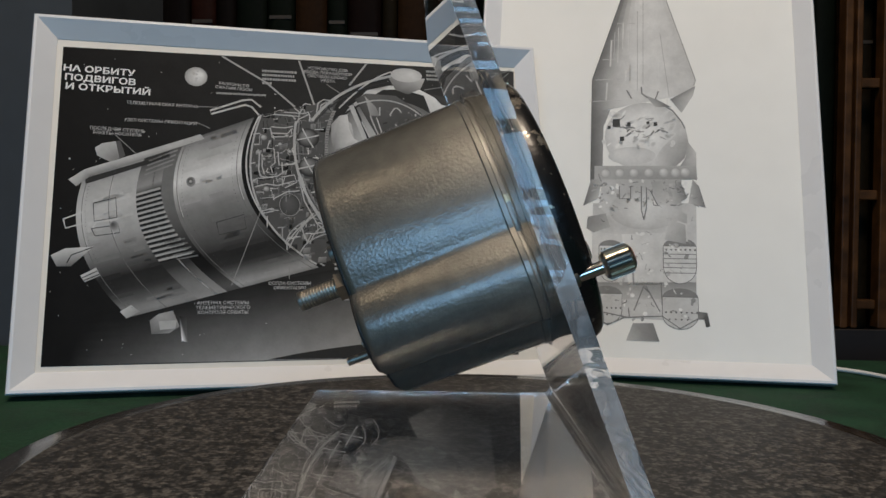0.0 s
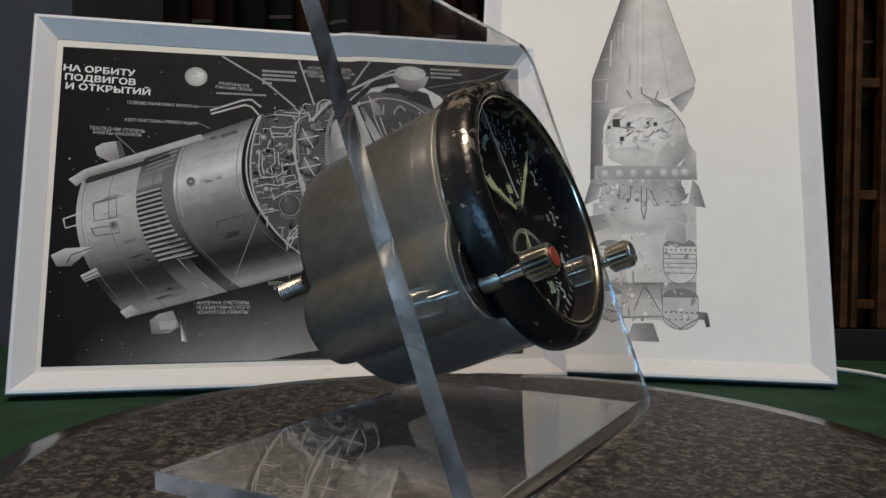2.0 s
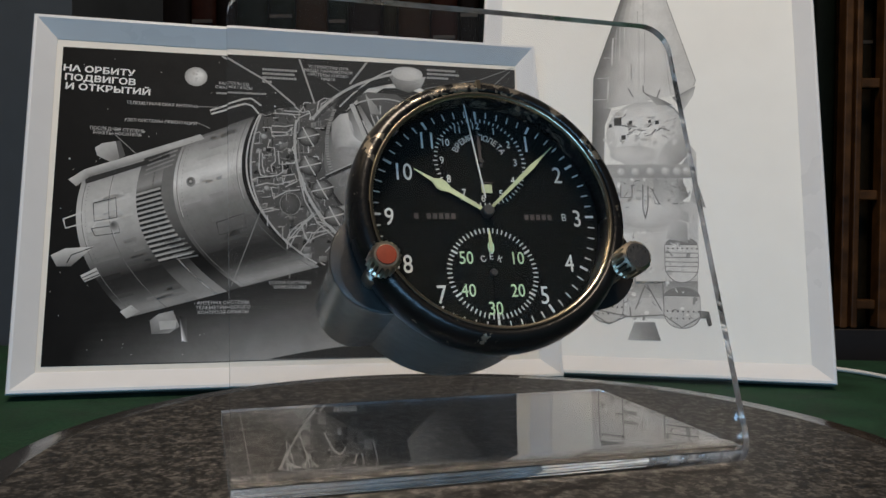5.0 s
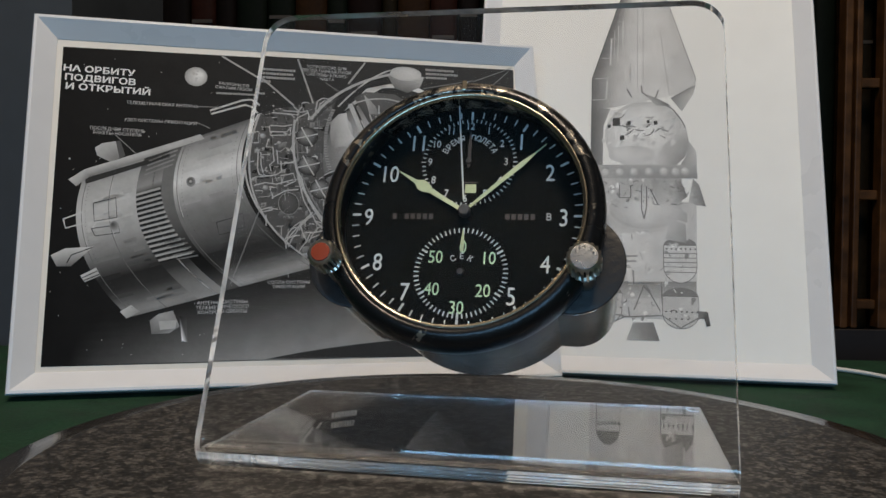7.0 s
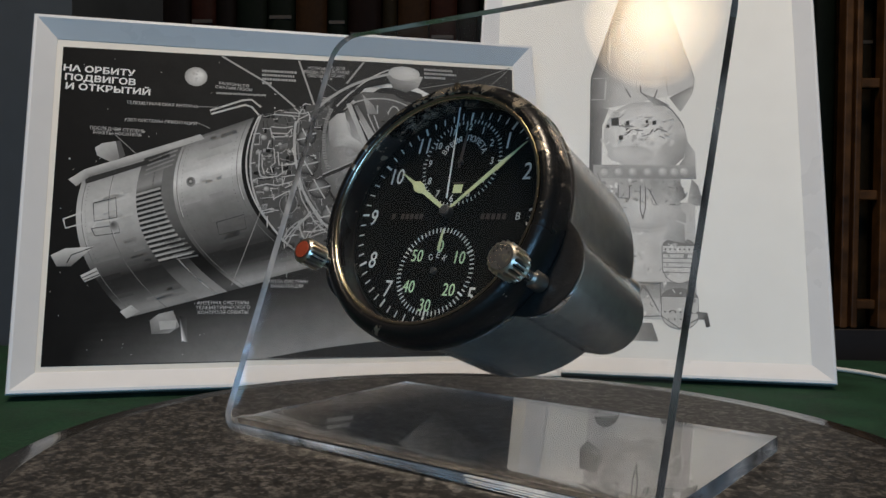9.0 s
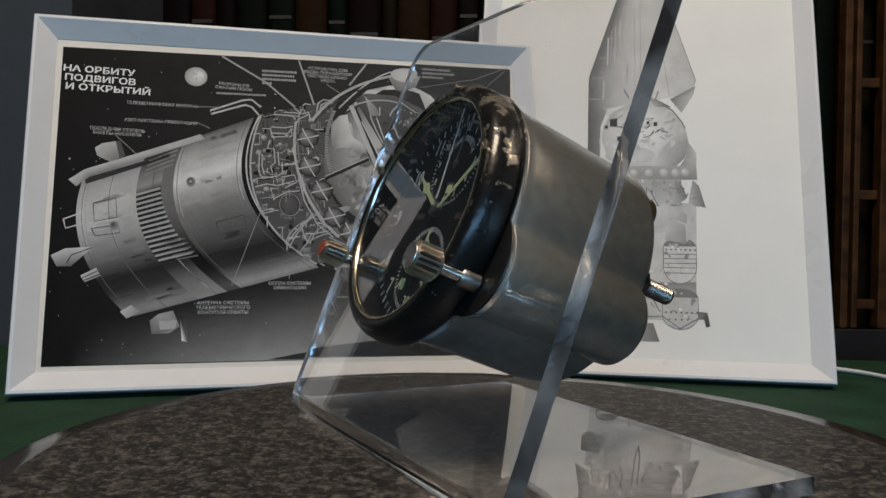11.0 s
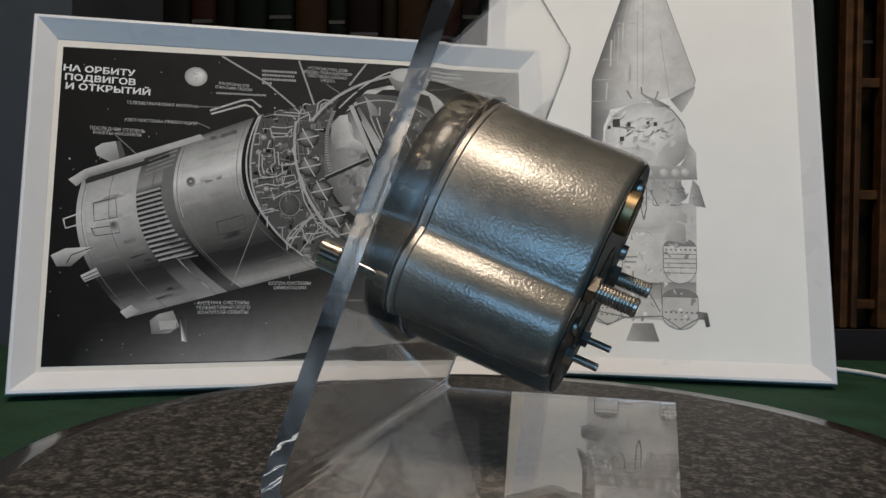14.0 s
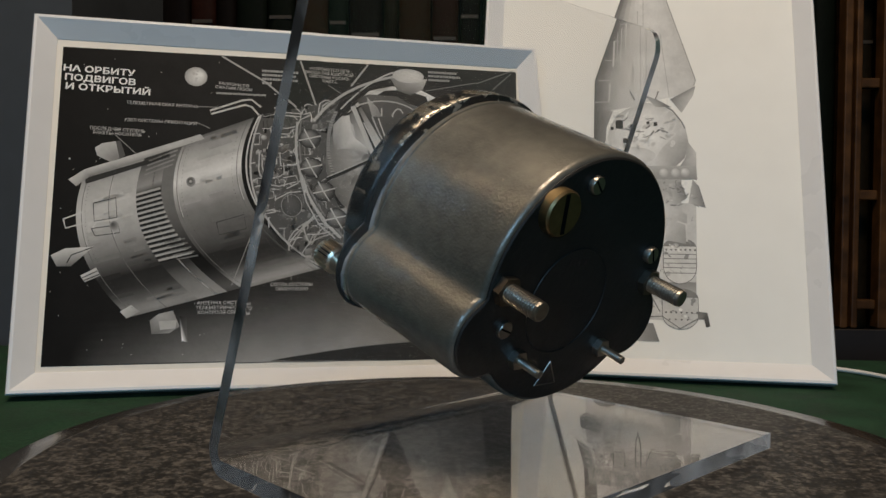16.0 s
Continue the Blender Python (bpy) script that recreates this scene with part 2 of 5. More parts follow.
def lettering(name, words, size, m, material, parent, squeeze=1.0, thick=0.00005, label="", bold=0.0):
    """Words in the built-in font as a mesh, centred, lying in the xy plane of the pose m."""
    c = bpy.data.curves.new(name, "FONT")
    c.body, c.size, c.align_x, c.align_y, c.extrude, c.resolution_u, c.offset = words, size, "CENTER", "CENTER", thick, 3, bold * size
    tmp = bpy.data.objects.new(name, c)
    me = bpy.data.meshes.new_from_object(tmp)
    bpy.data.objects.remove(tmp)
    me.transform(m @ Matrix.Diagonal((squeeze, 1, 1, 1)))
    me.materials.clear()
    me.materials.append(material)
    ob = new(name, me)
    ob.parent = parent
    return tagged(ob, label)


def thing(name, m, label, category, group=""):
    e = new(name)
    e.empty_display_size = 0.01
    e.matrix_world = m
    return tagged(e, label, category, group)


# ---- the room ----
TABLE_Z = -0.0231
FRAME_Z = -0.02
FLOOR_Z = TABLE_Z - 0.75


def slab(name, x0, x1, y0, y1, z0, z1, material, label):
    return tagged(part(name, box(bmesh.new(), x0, x1, y0, y1, z0, z1), material), label, kind="structure")


slab("floor", -1.9, 1.9, -2.2, 1.3, FLOOR_Z - 0.1, FLOOR_Z, FLOOR_WOOD, "brown wooden room floor")
slab("wall_north", -1.9, 1.9, 1.2, 1.3, FLOOR_Z, 1.75, WALL_WHITE, "plain plaster wall behind the bookcase")
slab("wall_west", -2.0, -1.9, -2.2, 1.3, FLOOR_Z, 1.75, WALL_WHITE, "plain plaster side wall")
slab("wall_east", 1.9, 2.0, -2.2, 1.3, FLOOR_Z, 1.75, WALL_WHITE, "plain plaster side wall")
slab("wall_south", -2.0, 2.0, -2.3, -2.2, FLOOR_Z, 1.75, WALL_WHITE, "plain plaster wall facing the table")
slab("ceiling", -2.0, 2.0, -2.3, 1.3, 1.75, 1.85, WALL_WHITE, "plain plaster ceiling")
slab("wall_pier", -1.3, -0.386, 0.50, 1.19, FLOOR_Z, 1.75, WALL_GREY, "blue-grey painted wall pier beside the bookcase")


def build_lamp():
    e = thing("pendant_lamp", look((-0.81, -0.34, 1.25), (0.05, -0.02, 0.15)) @ pose(0, 0, 0, 180, 0, 0), "warm paper lamp shade hanging from the ceiling by a cord", "lamp")
    bm = bmesh.new()
    lathe(bm, [(0.0, 0.0), (0.05, 0.003), (0.09, 0.011), (0.12, 0.028), (0.13, 0.05), (0.128, 0.05), (0.118, 0.03), (0.088, 0.014), (0.05, 0.006), (0.0, 0.003)], 48)
    smooth(part("shade", bm, LIT_SHADE, e, "softly lit warm paper shade"))
    top = e.matrix_world.inverted() @ Vector((-0.85, -0.36, 1.752))
    part("cord", tube(bmesh.new(), [(0, 0, 0.002), tuple(top)], 0.003, 8), RUBBER, e, "black cord")
    return e


build_lamp()


# ---- the table ----
def build_table():
    t = thing("table", Matrix.Translation((0, 0, TABLE_Z)), "table covered to its edges in dark green cloth", "table")
    part("tabletop", box(bmesh.new(), -0.9, 0.9, -0.75, 0.375, -0.034, -0.002, 0.003), DARK_WOOD, t)
    for x in (-0.83, 0.83):
        for y in (-0.68, 0.30):
            part("leg", box(bmesh.new(), x - 0.03, x + 0.03, y - 0.03, y + 0.03, -0.75, -0.034, 0.004), DARK_WOOD, t)
    return t


build_table()
bm = bmesh.new()
bmesh.ops.create_grid(bm, x_segments=120, y_segments=90, size=1)
for v in bm.verts:
    x, y = v.co.x * 0.9, -0.1875 + v.co.y * 0.5625
    wave = 0.0008 * noise.noise(Vector((x * 9, y * 9, 0))) if abs(x) > 0.12 else 0
    v.co = (x, y, TABLE_Z - 0.0008 + min(0.0, wave))
tagged(smooth(part("tablecloth", bm, GREEN_CLOTH)), "dark green woven cloth spread on the table", "tablecloth")

# white cable lying across the cloth
bm = bmesh.new()
A, B, D = Vector((0.14, 0.343, TABLE_Z + 0.0014)), Vector((0.287, 0.352, TABLE_Z + 0.0014)), Vector((0.270, 0.235, TABLE_Z + 0.0014))
tube(bm, [(A.lerp(B, i / 24)).lerp(B.lerp(D, i / 24), i / 24) for i in range(25)], 0.0015, 10)
tagged(smooth(part("cable", bm, CABLE)), "thin white cable lying on the green cloth", "cable")


# ---- the bookcase ----
def build_bookcase():
    b = thing("bookcase", Matrix.Translation((0, 0.70, FLOOR_Z)), "dark wooden bookcase with brown face frame", "bookcase")
    top = 1.75
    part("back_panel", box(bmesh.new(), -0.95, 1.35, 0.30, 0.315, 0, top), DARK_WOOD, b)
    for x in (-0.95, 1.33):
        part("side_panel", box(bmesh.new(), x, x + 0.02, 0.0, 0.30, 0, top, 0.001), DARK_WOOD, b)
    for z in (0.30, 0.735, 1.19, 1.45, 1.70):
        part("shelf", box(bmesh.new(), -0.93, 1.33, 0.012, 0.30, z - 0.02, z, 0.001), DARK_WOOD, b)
    for x, w in ((0.4042, 0.0085), (0.4165, 0.0068), (0.4455, 0.012), (0.52, 0.012)):
        part("stile", box(bmesh.new(), x, x + w, -0.02, 0.0, 0.7395, top, 0.0015), WOOD, b, "warm brown wooden stile")
    for z in (0.7657, 0.8891, 1.0148, 1.14):
        part("muntin", box(bmesh.new(), 0.4235, 0.4453, -0.014, -0.001, z - 0.0055, z + 0.0055, 0.0015), WOOD, b, "warm brown wooden cross bar")
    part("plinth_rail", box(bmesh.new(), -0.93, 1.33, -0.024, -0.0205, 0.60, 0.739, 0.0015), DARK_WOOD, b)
    return b


build_bookcase()
# Dark book colours, lowered further to hold the shade inside the bookcase.
LEATHER = [shader("shaded_book_cloth_%d" % i, c, 0.6, 0.0, 0.3, 120.0, 0.2, 300.0, spec=0.05) for i, c in enumerate(
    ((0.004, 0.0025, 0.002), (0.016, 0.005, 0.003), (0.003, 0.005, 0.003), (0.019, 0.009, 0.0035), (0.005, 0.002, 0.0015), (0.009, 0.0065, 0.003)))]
GILT = shader("shaded_gilt", (0.022, 0.015, 0.008), 0.6, 0.1, 0.2, 300.0)
BOOK_TINTS = ("black", "dark red", "dark green", "brown", "dark plum", "dark olive")


def build_book(x, z, w, h, d, tint, bands):
    e = thing("book", Matrix.Translation((x, 0.722, z)), BOOK_TINTS[tint] + " cloth-bound book standing on the bookcase shelf, darkened for its shade", "book", "books on the shelves")
    bm = bmesh.new()
    box(bm, 0.0004, w - 0.0004, 0.004, d, 0, h, 0.0015)
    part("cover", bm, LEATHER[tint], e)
    bm = bmesh.new()
    n = 7
    ring = [(w / 2 - (w / 2 - 0.0004) * math.cos(math.pi * i / n), 0.004 - 0.0045 * math.sin(math.pi * i / n)) for i in range(n + 1)]
    lo, hi = [bm.verts.new((a, b, 0)) for a, b in ring], [bm.verts.new((a, b, h)) for a, b in ring]
    for i in range(n):
        bm.faces.new([lo[i], lo[i + 1], hi[i + 1], hi[i]])
    bm.faces.new(lo), bm.faces.new(hi)
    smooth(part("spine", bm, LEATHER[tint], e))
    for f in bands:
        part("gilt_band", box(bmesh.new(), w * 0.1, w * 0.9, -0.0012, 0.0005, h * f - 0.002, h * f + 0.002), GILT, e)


rng = random.Random(4)
for z, limit in ((FLOOR_Z + 0.735, 0.430), (FLOOR_Z + 1.19, 0.24)):
    x = -0.44
    while x < 0.62:
        w = rng.uniform(0.018, 0.042)
        if x + w > 0.62:
            break
        build_book(x, z + 0.0005, w, limit * rng.uniform(0.965, 1.0), 0.17, rng.randrange(6), rng.choice(((0.15, 0.85), (0.8,), (0.2, 0.5, 0.8), (), ())))
        x += w + 0.0006


# ---- framed posters ----
def framed_poster(m, w, h, label):
    """Front of the frame in the local xz plane, bottom edge at z 0, back towards +y."""
    e = thing("framed_poster", m, label, "framed poster", "posters leaning behind the turntable")
    lip, face, deep, back = 0.0022, 0.0125, 0.0075, 0.0110
    prof = [(0, back), (0, 0.0008), (0.0006, 0), (lip, 0), (face, deep), (face, back)]
    for side in range(4):
        bm = bmesh.new()
        ends = []
        for s in (-1, 1):
            ring = []
            for q, y in prof:
                if side == 0:
                    p = (s * (w / 2 - q), y, q)
                elif side == 1:
                    p = (s * (w / 2 - q), y, h - q)
                elif side == 2:
                    p = (-w / 2 + q, y, h - q if s > 0 else q)
                else:
                    p = (w / 2 - q, y, h - q if s > 0 else q)
                ring.append(bm.verts.new(p))
            ends.append(ring)
        for i in range(len(prof)):
            j = (i + 1) % len(prof)
            bm.faces.new([ends[0][i], ends[0][j], ends[1][j], ends[1][i]])
        bm.faces.new(ends[0]), bm.faces.new(ends[1])
        part("frame_rail", bm, WHITE_FRAME, e)
    part("backing", box(bmesh.new(), -w / 2 + face, w / 2 - face, deep + 0.0012, back, face, h - face), CARD, e, "brown backing card")
    return e


LEFT_AT = pose(-0.1013, 0.2137, FRAME_Z, 0, 0, 16.41) @ pose(0, 0, 0, -16.29, 0.14, 0)
RIGHT_AT = pose(0.1050, 0.2631, FRAME_Z, 0, 0, -7.36) @ pose(0, 0, 0, -16.72, 0.03, 0)
POSTER_LEFT = framed_poster(LEFT_AT, 0.3225, 0.2307, "black spacecraft poster in a white landscape frame, leaning back")
POSTER_RIGHT = framed_poster(RIGHT_AT, 0.2307, 0.3225, "pale rocket cutaway poster in a white portrait frame, leaning back")
PLANE = 0.0080


def sheet(name, parent, x0, x1, z0, z1, y, material, label=""):
    return part(name, box(bmesh.new(), x0, x1, y, y + 0.0004, z0, z1), material, parent, label)


PAPER_LEFT = sheet("paper", POSTER_LEFT, -0.1497, 0.1497, 0.0115, 0.2192, PLANE, PAPER, "cream paper sheet with black print")
PAPER_RIGHT = sheet("paper", POSTER_RIGHT, -0.1038, 0.1038, 0.0115, 0.3110, PLANE, WHITE_PAPER, "white paper sheet with grey print")


# ---- printed pictures: flat tones on the paper, in millimetres of the sheet ----
def tone_mesh(name, parent, pts, faces, tones, level):
    me = bpy.data.meshes.new(name)
    y = PLANE - 0.0001 - 0.000012 * level
    me.from_pydata([(x / 1000, y, z / 1000) for x, z in pts], [], faces)
    at = me.color_attributes.new("tone", "FLOAT_COLOR", "POINT")
    for i, t in enumerate(tones):
        at.data[i].color = (t, t, t * 0.97, 1) if not isinstance(t, tuple) else (*t, 1)
    me.materials.append(INK)
    ob = new(name, me)
    ob.parent = parent
    return ob


def flat(name, parent, pts, tones, level):
    """One filled outline; tones: one for all or one a corner."""
    if not isinstance(tones, (list, tuple)):
        tones = [tones] * len(pts)
    return tone_mesh(name, parent, pts, [list(range(len(pts)))], tones, level)


def mixp(a, b, f):
    return (a[0] + (b[0] - a[0]) * f, a[1] + (b[1] - a[1]) * f)


def bow(a, c, b, s):
    return mixp(mixp(a, c, s), mixp(c, b, s), s)


def ramp_at(stops, s):
    for (s0, t0), (s1, t1) in zip(stops, stops[1:]):
        if s <= s1:
            return t0 + (t1 - t0) * (s - s0) / (s1 - s0)
    return stops[-1][1]


def barrel(name, parent, one, two, f0, f1, stops, level, n=40):
    """A shaded drum between two bowed ends, from the share f0 to f1 of its length."""
    pts, tones, faces = [], [], []
    for i in range(n + 1):
        s = i / n
        a, b = bow(*one, s), bow(*two, s)
        pts += [mixp(a, b, f0), mixp(a, b, f1)]
        tones += [ramp_at(stops, s)] * 2
    for i in range(n):
        faces.append([2 * i, 2 * i + 1, 2 * i + 3, 2 * i + 2])
    return tone_mesh(name, parent, pts, faces, tones, level)


def ball(name, parent, c, rx, rz, bright, dark, level, hx=-0.35, hz=0.4, turn=0.0, n=40, rings=5):
    """A shaded disc with its highlight at (hx, hz) of its radius."""
    pts, tones, faces = [(c[0] + hx * rx, c[1] + hz * rz)], [bright], []
    ct, st = math.cos(radians(turn)), math.sin(radians(turn))
    for k in range(1, rings + 1):
        f = k / rings
        for i in range(n):
            a = 2 * math.pi * i / n
            u, v = rx * (hx * (1 - f) + f * math.cos(a)), rz * (hz * (1 - f) + f * math.sin(a))
            pts.append((c[0] + u * ct - v * st, c[1] + u * st + v * ct))
            tones.append(bright + (dark - bright) * f ** 1.4)
    for i in range(n):
        faces.append([0, 1 + i, 1 + (i + 1) % n])
    for k in range(rings - 1):
        for i in range(n):
            j = (i + 1) % n
            faces.append([1 + k * n + i, 1 + (k + 1) * n + i, 1 + (k + 1) * n + j, 1 + k * n + j])
    return tone_mesh(name, parent, pts, faces, tones, level)


def strokes(name, parent, lines, width, tone, level):
    """Ribbons of even width along polylines, joined."""
    pts, faces = [], []
    for line in lines:
        base = len(pts)
        for i, p in enumerate(line):
            a, b = line[max(i - 1, 0)], line[min(i + 1, len(line) - 1)]
            dx, dz = b[0] - a[0], b[1] - a[1]
            d = math.hypot(dx, dz) or 1.0
            nx, nz = -dz / d * width / 2, dx / d * width / 2
            pts += [(p[0] + nx, p[1] + nz), (p[0] - nx, p[1] - nz)]
        for i in range(len(line) - 1):
            faces.append([base + 2 * i, base + 2 * i + 1, base + 2 * i + 3, base + 2 * i + 2])
    return tone_mesh(name, parent, pts, faces, [tone] * len(pts), level)


def curve(a, c, b, n=10):
    return [bow(a, c, b, i / n) for i in range(n + 1)]


def arc(c, rx, rz, a0, a1, n=16):
    return [(c[0] + rx * math.cos(radians(a0 + (a1 - a0) * i / n)), c[1] + rz * math.sin(radians(a0 + (a1 - a0) * i / n))) for i in range(n + 1)]


def dots(name, parent, spots, size, tone, level):
    pts, faces = [], []
    for x, z in spots:
        b = len(pts)
        pts += [(x + size * math.cos(k * math.pi / 3), z + size * math.sin(k * math.pi / 3)) for k in range(6)]
        faces.append(list(range(b, b + 6)))
    return tone_mesh(name, parent, pts, faces, [tone] * len(pts), level)


CAPTION_INK = shader("caption_grey_ink", (0.56, 0.56, 0.55), 0.7, 0.0, 0.05, 300.0)
TITLE_INK = shader("title_white_ink", (0.80, 0.80, 0.78), 0.7, 0.0, 0.05, 300.0)


def caption(parent, words, at, size, turn=0.0, ink_mat=None, level=30, squeeze=1.0, bold=0.0):
    ob = lettering("caption", words, size / 1000, pose(at[0] / 1000, PLANE - 0.0001 - 0.000012 * level, at[1] / 1000, 90, 0, 0) @ pose(0, 0, 0, 0, 0, turn), ink_mat or CAPTION_INK, parent, squeeze, 0.00001, bold=bold)
    return ob


def bars(parent, at, widths, height, gap, level=30, turn=0.0):
    """Lines of small print that cannot be read: rows of short bars."""
    pts, faces = [], []
    r = random.Random(int(at[0] * 10))
    for k, w in enumerate(widths):
        x = 0.0
        while x < w:
            step = r.uniform(0.6, 1.3) * height
            b = len(pts)
            z = -k * gap
            pts += [(at[0] + x, at[1] + z), (at[0] + x + step * 0.8, at[1] + z), (at[0] + x + step * 0.8, at[1] + z + height), (at[0] + x, at[1] + z + height)]
            faces.append([b, b + 1, b + 2, b + 3])
            x += step
    return tone_mesh("caption_bars", parent, pts, faces, [0.36] * len(pts), level)


def draw_spacecraft():
    p = PAPER_LEFT
    flat("night_sky", p, [(-145.2, 213.3), (147.9, 215.1), (135.4, 15.9), (-145.9, 15.6)], [0.013, 0.050, 0.045, 0.009], 0)
    rows = 8
    pts, tones, faces = [], [], []
    for i in range(rows + 1):
        f = i / rows
        a, b = mixp((-124.4, 44.1), (134.7, 94.0), f), mixp((-131.9, 16.1), (134.7, 16.3), f)
        for k in range(7):
            g = k / 6
            pts.append(mixp(a, b, g))
            tones.append(0.012 + 0.022 * f + 0.30 * g ** 1.6 * math.sin(math.pi * min(1, f * 1.05)) ** 1.5 + (0.10 * g if f > 0.5 else 0))
    for i in range(rows):
        for k in range(6):
            faces.append([i * 7 + k, i * 7 + k + 1, (i + 1) * 7 + k + 1, (i + 1) * 7 + k])
    tone_mesh("milky_haze", p, pts, faces, tones, 1)
    hor = curve((-21.7, 16.6), (34.8, 28.0), (135.8, 29.7), 16)
    flat("dark_horizon", p, hor + [(135.4, 15.9)], 0.035, 2)
    r = random.Random(11)
    lo, hi = (-143.7, 18.7), (143.7, 209.1)
    stars = [(r.uniform(lo[0], hi[0]), r.uniform(lo[1], hi[1])) for _ in range(150)]
    stars = [s for s in stars if s[0] < -78 or s[1] > 178 or (s[1] < 62 and s[0] < -20)]
    dots("stars", p, stars, 0.28, 0.45, 2)
    dots("bright_stars", p, stars[::7], 0.5, 0.7, 2)
    ball("moon", p, (-66.1, 197.9), 6.9, 6.6, 0.78, 0.34, 3, 0.35, 0.25)
    dots("moon_mottle", p, [((-66.1, 197.9)[0] + r.uniform(-4, 1), (-66.1, 197.9)[1] + r.uniform(-4, 4)) for _ in range(14)], 0.8, 0.52, 4)

    # stage: a long drum with two bowed ends
    rear = ((-128.7, 129.7), (-142.9, 84.2), (-100.5, 43.1))
    front = ((-25.7, 173.5), (-53.5, 112.9), (14.2, 74.4))
    full = [(u, v * 1.15) for u, v in [(0, 0.14), (0.05, 0.28), (0.16, 0.38), (0.30, 0.45), (0.42, 0.38), (0.54, 0.24), (0.64, 0.11), (0.75, 0.02), (0.84, 0.03), (0.91, 0.11), (0.97, 0.24), (1, 0.18)]]
    fore = [(u, v * 1.15) for u, v in [(0, 0.10), (0.06, 0.24), (0.18, 0.42), (0.27, 0.62), (0.36, 0.36), (0.48, 0.17), (0.60, 0.11), (0.70, 0.06), (0.78, 0.02), (0.86, 0.03), (0.93, 0.16), (0.97, 0.30), (1, 0.2)]]
    barrel("stage_drum", p, rear, front, 0.0, 0.43, full, 6)
    barrel("stage_drum", p, rear, front, 0.55, 0.97, fore, 6)
    barrel("stage_band", p, rear, front, 0.43, 0.55, [(s, t * 0.35) for s, t in full], 6)
    barrel("stage_rim", p, rear, front, 0.96, 0.985, [(0, 0.02), (0.5, 0.01), (1, 0.02)], 7)
    barrel("stage_rim", p, rear, front, 0.985, 0.995, [(0, 0.6), (0.5, 0.5), (0.8, 0.3), (1, 0.4)], 7)
    barrel("stage_seam", p, rear, front, 0.425, 0.432, [(0, 0.12), (0.6, 0.2), (0.75, 0.45), (0.9, 0.5), (1, 0.5)], 8)

    def on_drum(f, s):
        return mixp(bow(*rear, s), bow(*front, s), f)

    ribs = []
    for i in range(15):
        s = 0.27 + 0.032 * i
        ribs.append([on_drum(0.335, s), on_drum(0.475 + 0.003 * i, s + 0.005)])
    barrel("ribbed_ground", p, rear, front, 0.335, 0.48, [(0, 0.0), (0.24, 0.30), (0.26, 0.05), (0.55, 0.04), (0.76, 0.03), (0.77, 0.03), (1, 0.3)], 8)
    strokes("ribs", p, ribs, 1.4, 0.38, 9)
    strokes("rib_shades", p, [[(x + 0.25, z - 1.25) for x, z in line] for line in ribs], 0.6, 0.012, 9)
    strokes("ribs", p, [[on_drum(0.37, 0.06 + 0.03 * i), on_drum(0.53, 0.05 + 0.03 * i)] for i in range(4)], 1.0, 0.24, 9)
    strokes("ribs", p, [[on_drum(0.42, 0.62 + 0.03 * i), on_drum(0.53, 0.63 + 0.03 * i)] for i in range(5)], 0.9, 0.16, 9)
    strokes("panel_lines", p, [[(-123.1, 112.1), (-110.7, 115.9), (-109.5, 103.6), (-122.0, 100.9), (-123.1, 112.1)], [(-52.3, 101.3), (-35.9, 106.6), (-34.5, 97.6), (-50.6, 93.4), (-52.3, 101.3)], [(-123.3, 96.4), (-108.4, 99.0), (-107.6, 94.1), (-121.2, 91.9), (-123.3, 96.4)]], 0.5, 0.05, 9)
    strokes("panel_lights", p, [[(-122.7, 96.7), (-121.0, 100.2), (-109.2, 102.5)], [(-139.0, 102.0), (-128.8, 106.4), (-128.1, 99.4), (-137.5, 96.5), (-139.0, 102.0)]], 0.9, 0.55, 10)
    ball("port", p, (-67.8, 127.1), 2.7, 3.2, 0.05, 0.30, 9)
    ball("port", p, (-67.8, 127.1), 1.4, 1.5, 0.5, 0.05, 10)
    ball("port", p, (-110.9, 98.3), 2.7, 3.0, 0.08, 0.35, 10)
    # airbrushed streaks, weld lines and rivets along the drum
    for i in range(70):
        u, f0 = r.uniform(0.03, 0.98), r.choice((r.uniform(0.0, 0.28), r.uniform(0.56, 0.86)))
        span = (full if f0 < 0.4 else fore)
        strokes("airbrush_streak", p, [[on_drum(f0, u), on_drum(min(f0 + r.uniform(0.04, 0.16), 0.95 if f0 > 0.4 else 0.33), u + r.uniform(-0.004, 0.004))]], r.uniform(1.2, 3.6), ramp_at(span, u) * r.uniform(0.90, 1.10), 8)
    for f in (0.03, 0.18, 0.57, 0.93):
        strokes("weld_line", p, [[on_drum(f, u / 24) for u in range(25)]], 0.35, 0.14, 9)
        strokes("weld_light", p, [[on_drum(f + 0.006, u / 24) for u in range(3, 13)]], 0.3, 0.52, 9)
    for f in (0.05, 0.60, 0.90):
        dots("rivets", p, [on_drum(f, u / 40) for u in range(1, 40)], 0.22, 0.06, 10)
    # fittings on the drum
    flat("strut", p, [(-137.6, 126.6), (-128.9, 133.3), (-62.7, 158.7), (-60.2, 155.7), (-125.5, 129.1), (-133.0, 122.5)], [0.5, 0.55, 0.45, 0.4, 0.2, 0.3], 10)
    flat("strut_shade", p, [(-128.6, 127.6), (-80.8, 145.2), (-80.7, 142.6), (-127.8, 124.0)], 0.04, 9)
    flat("thruster_box", p, [(-123.8, 147.2), (-120.1, 150.3), (-109.6, 152.6), (-106.3, 142.8), (-114.8, 138.5), (-122.3, 142.2)], [0.55, 0.5, 0.45, 0.2, 0.25, 0.4], 9)
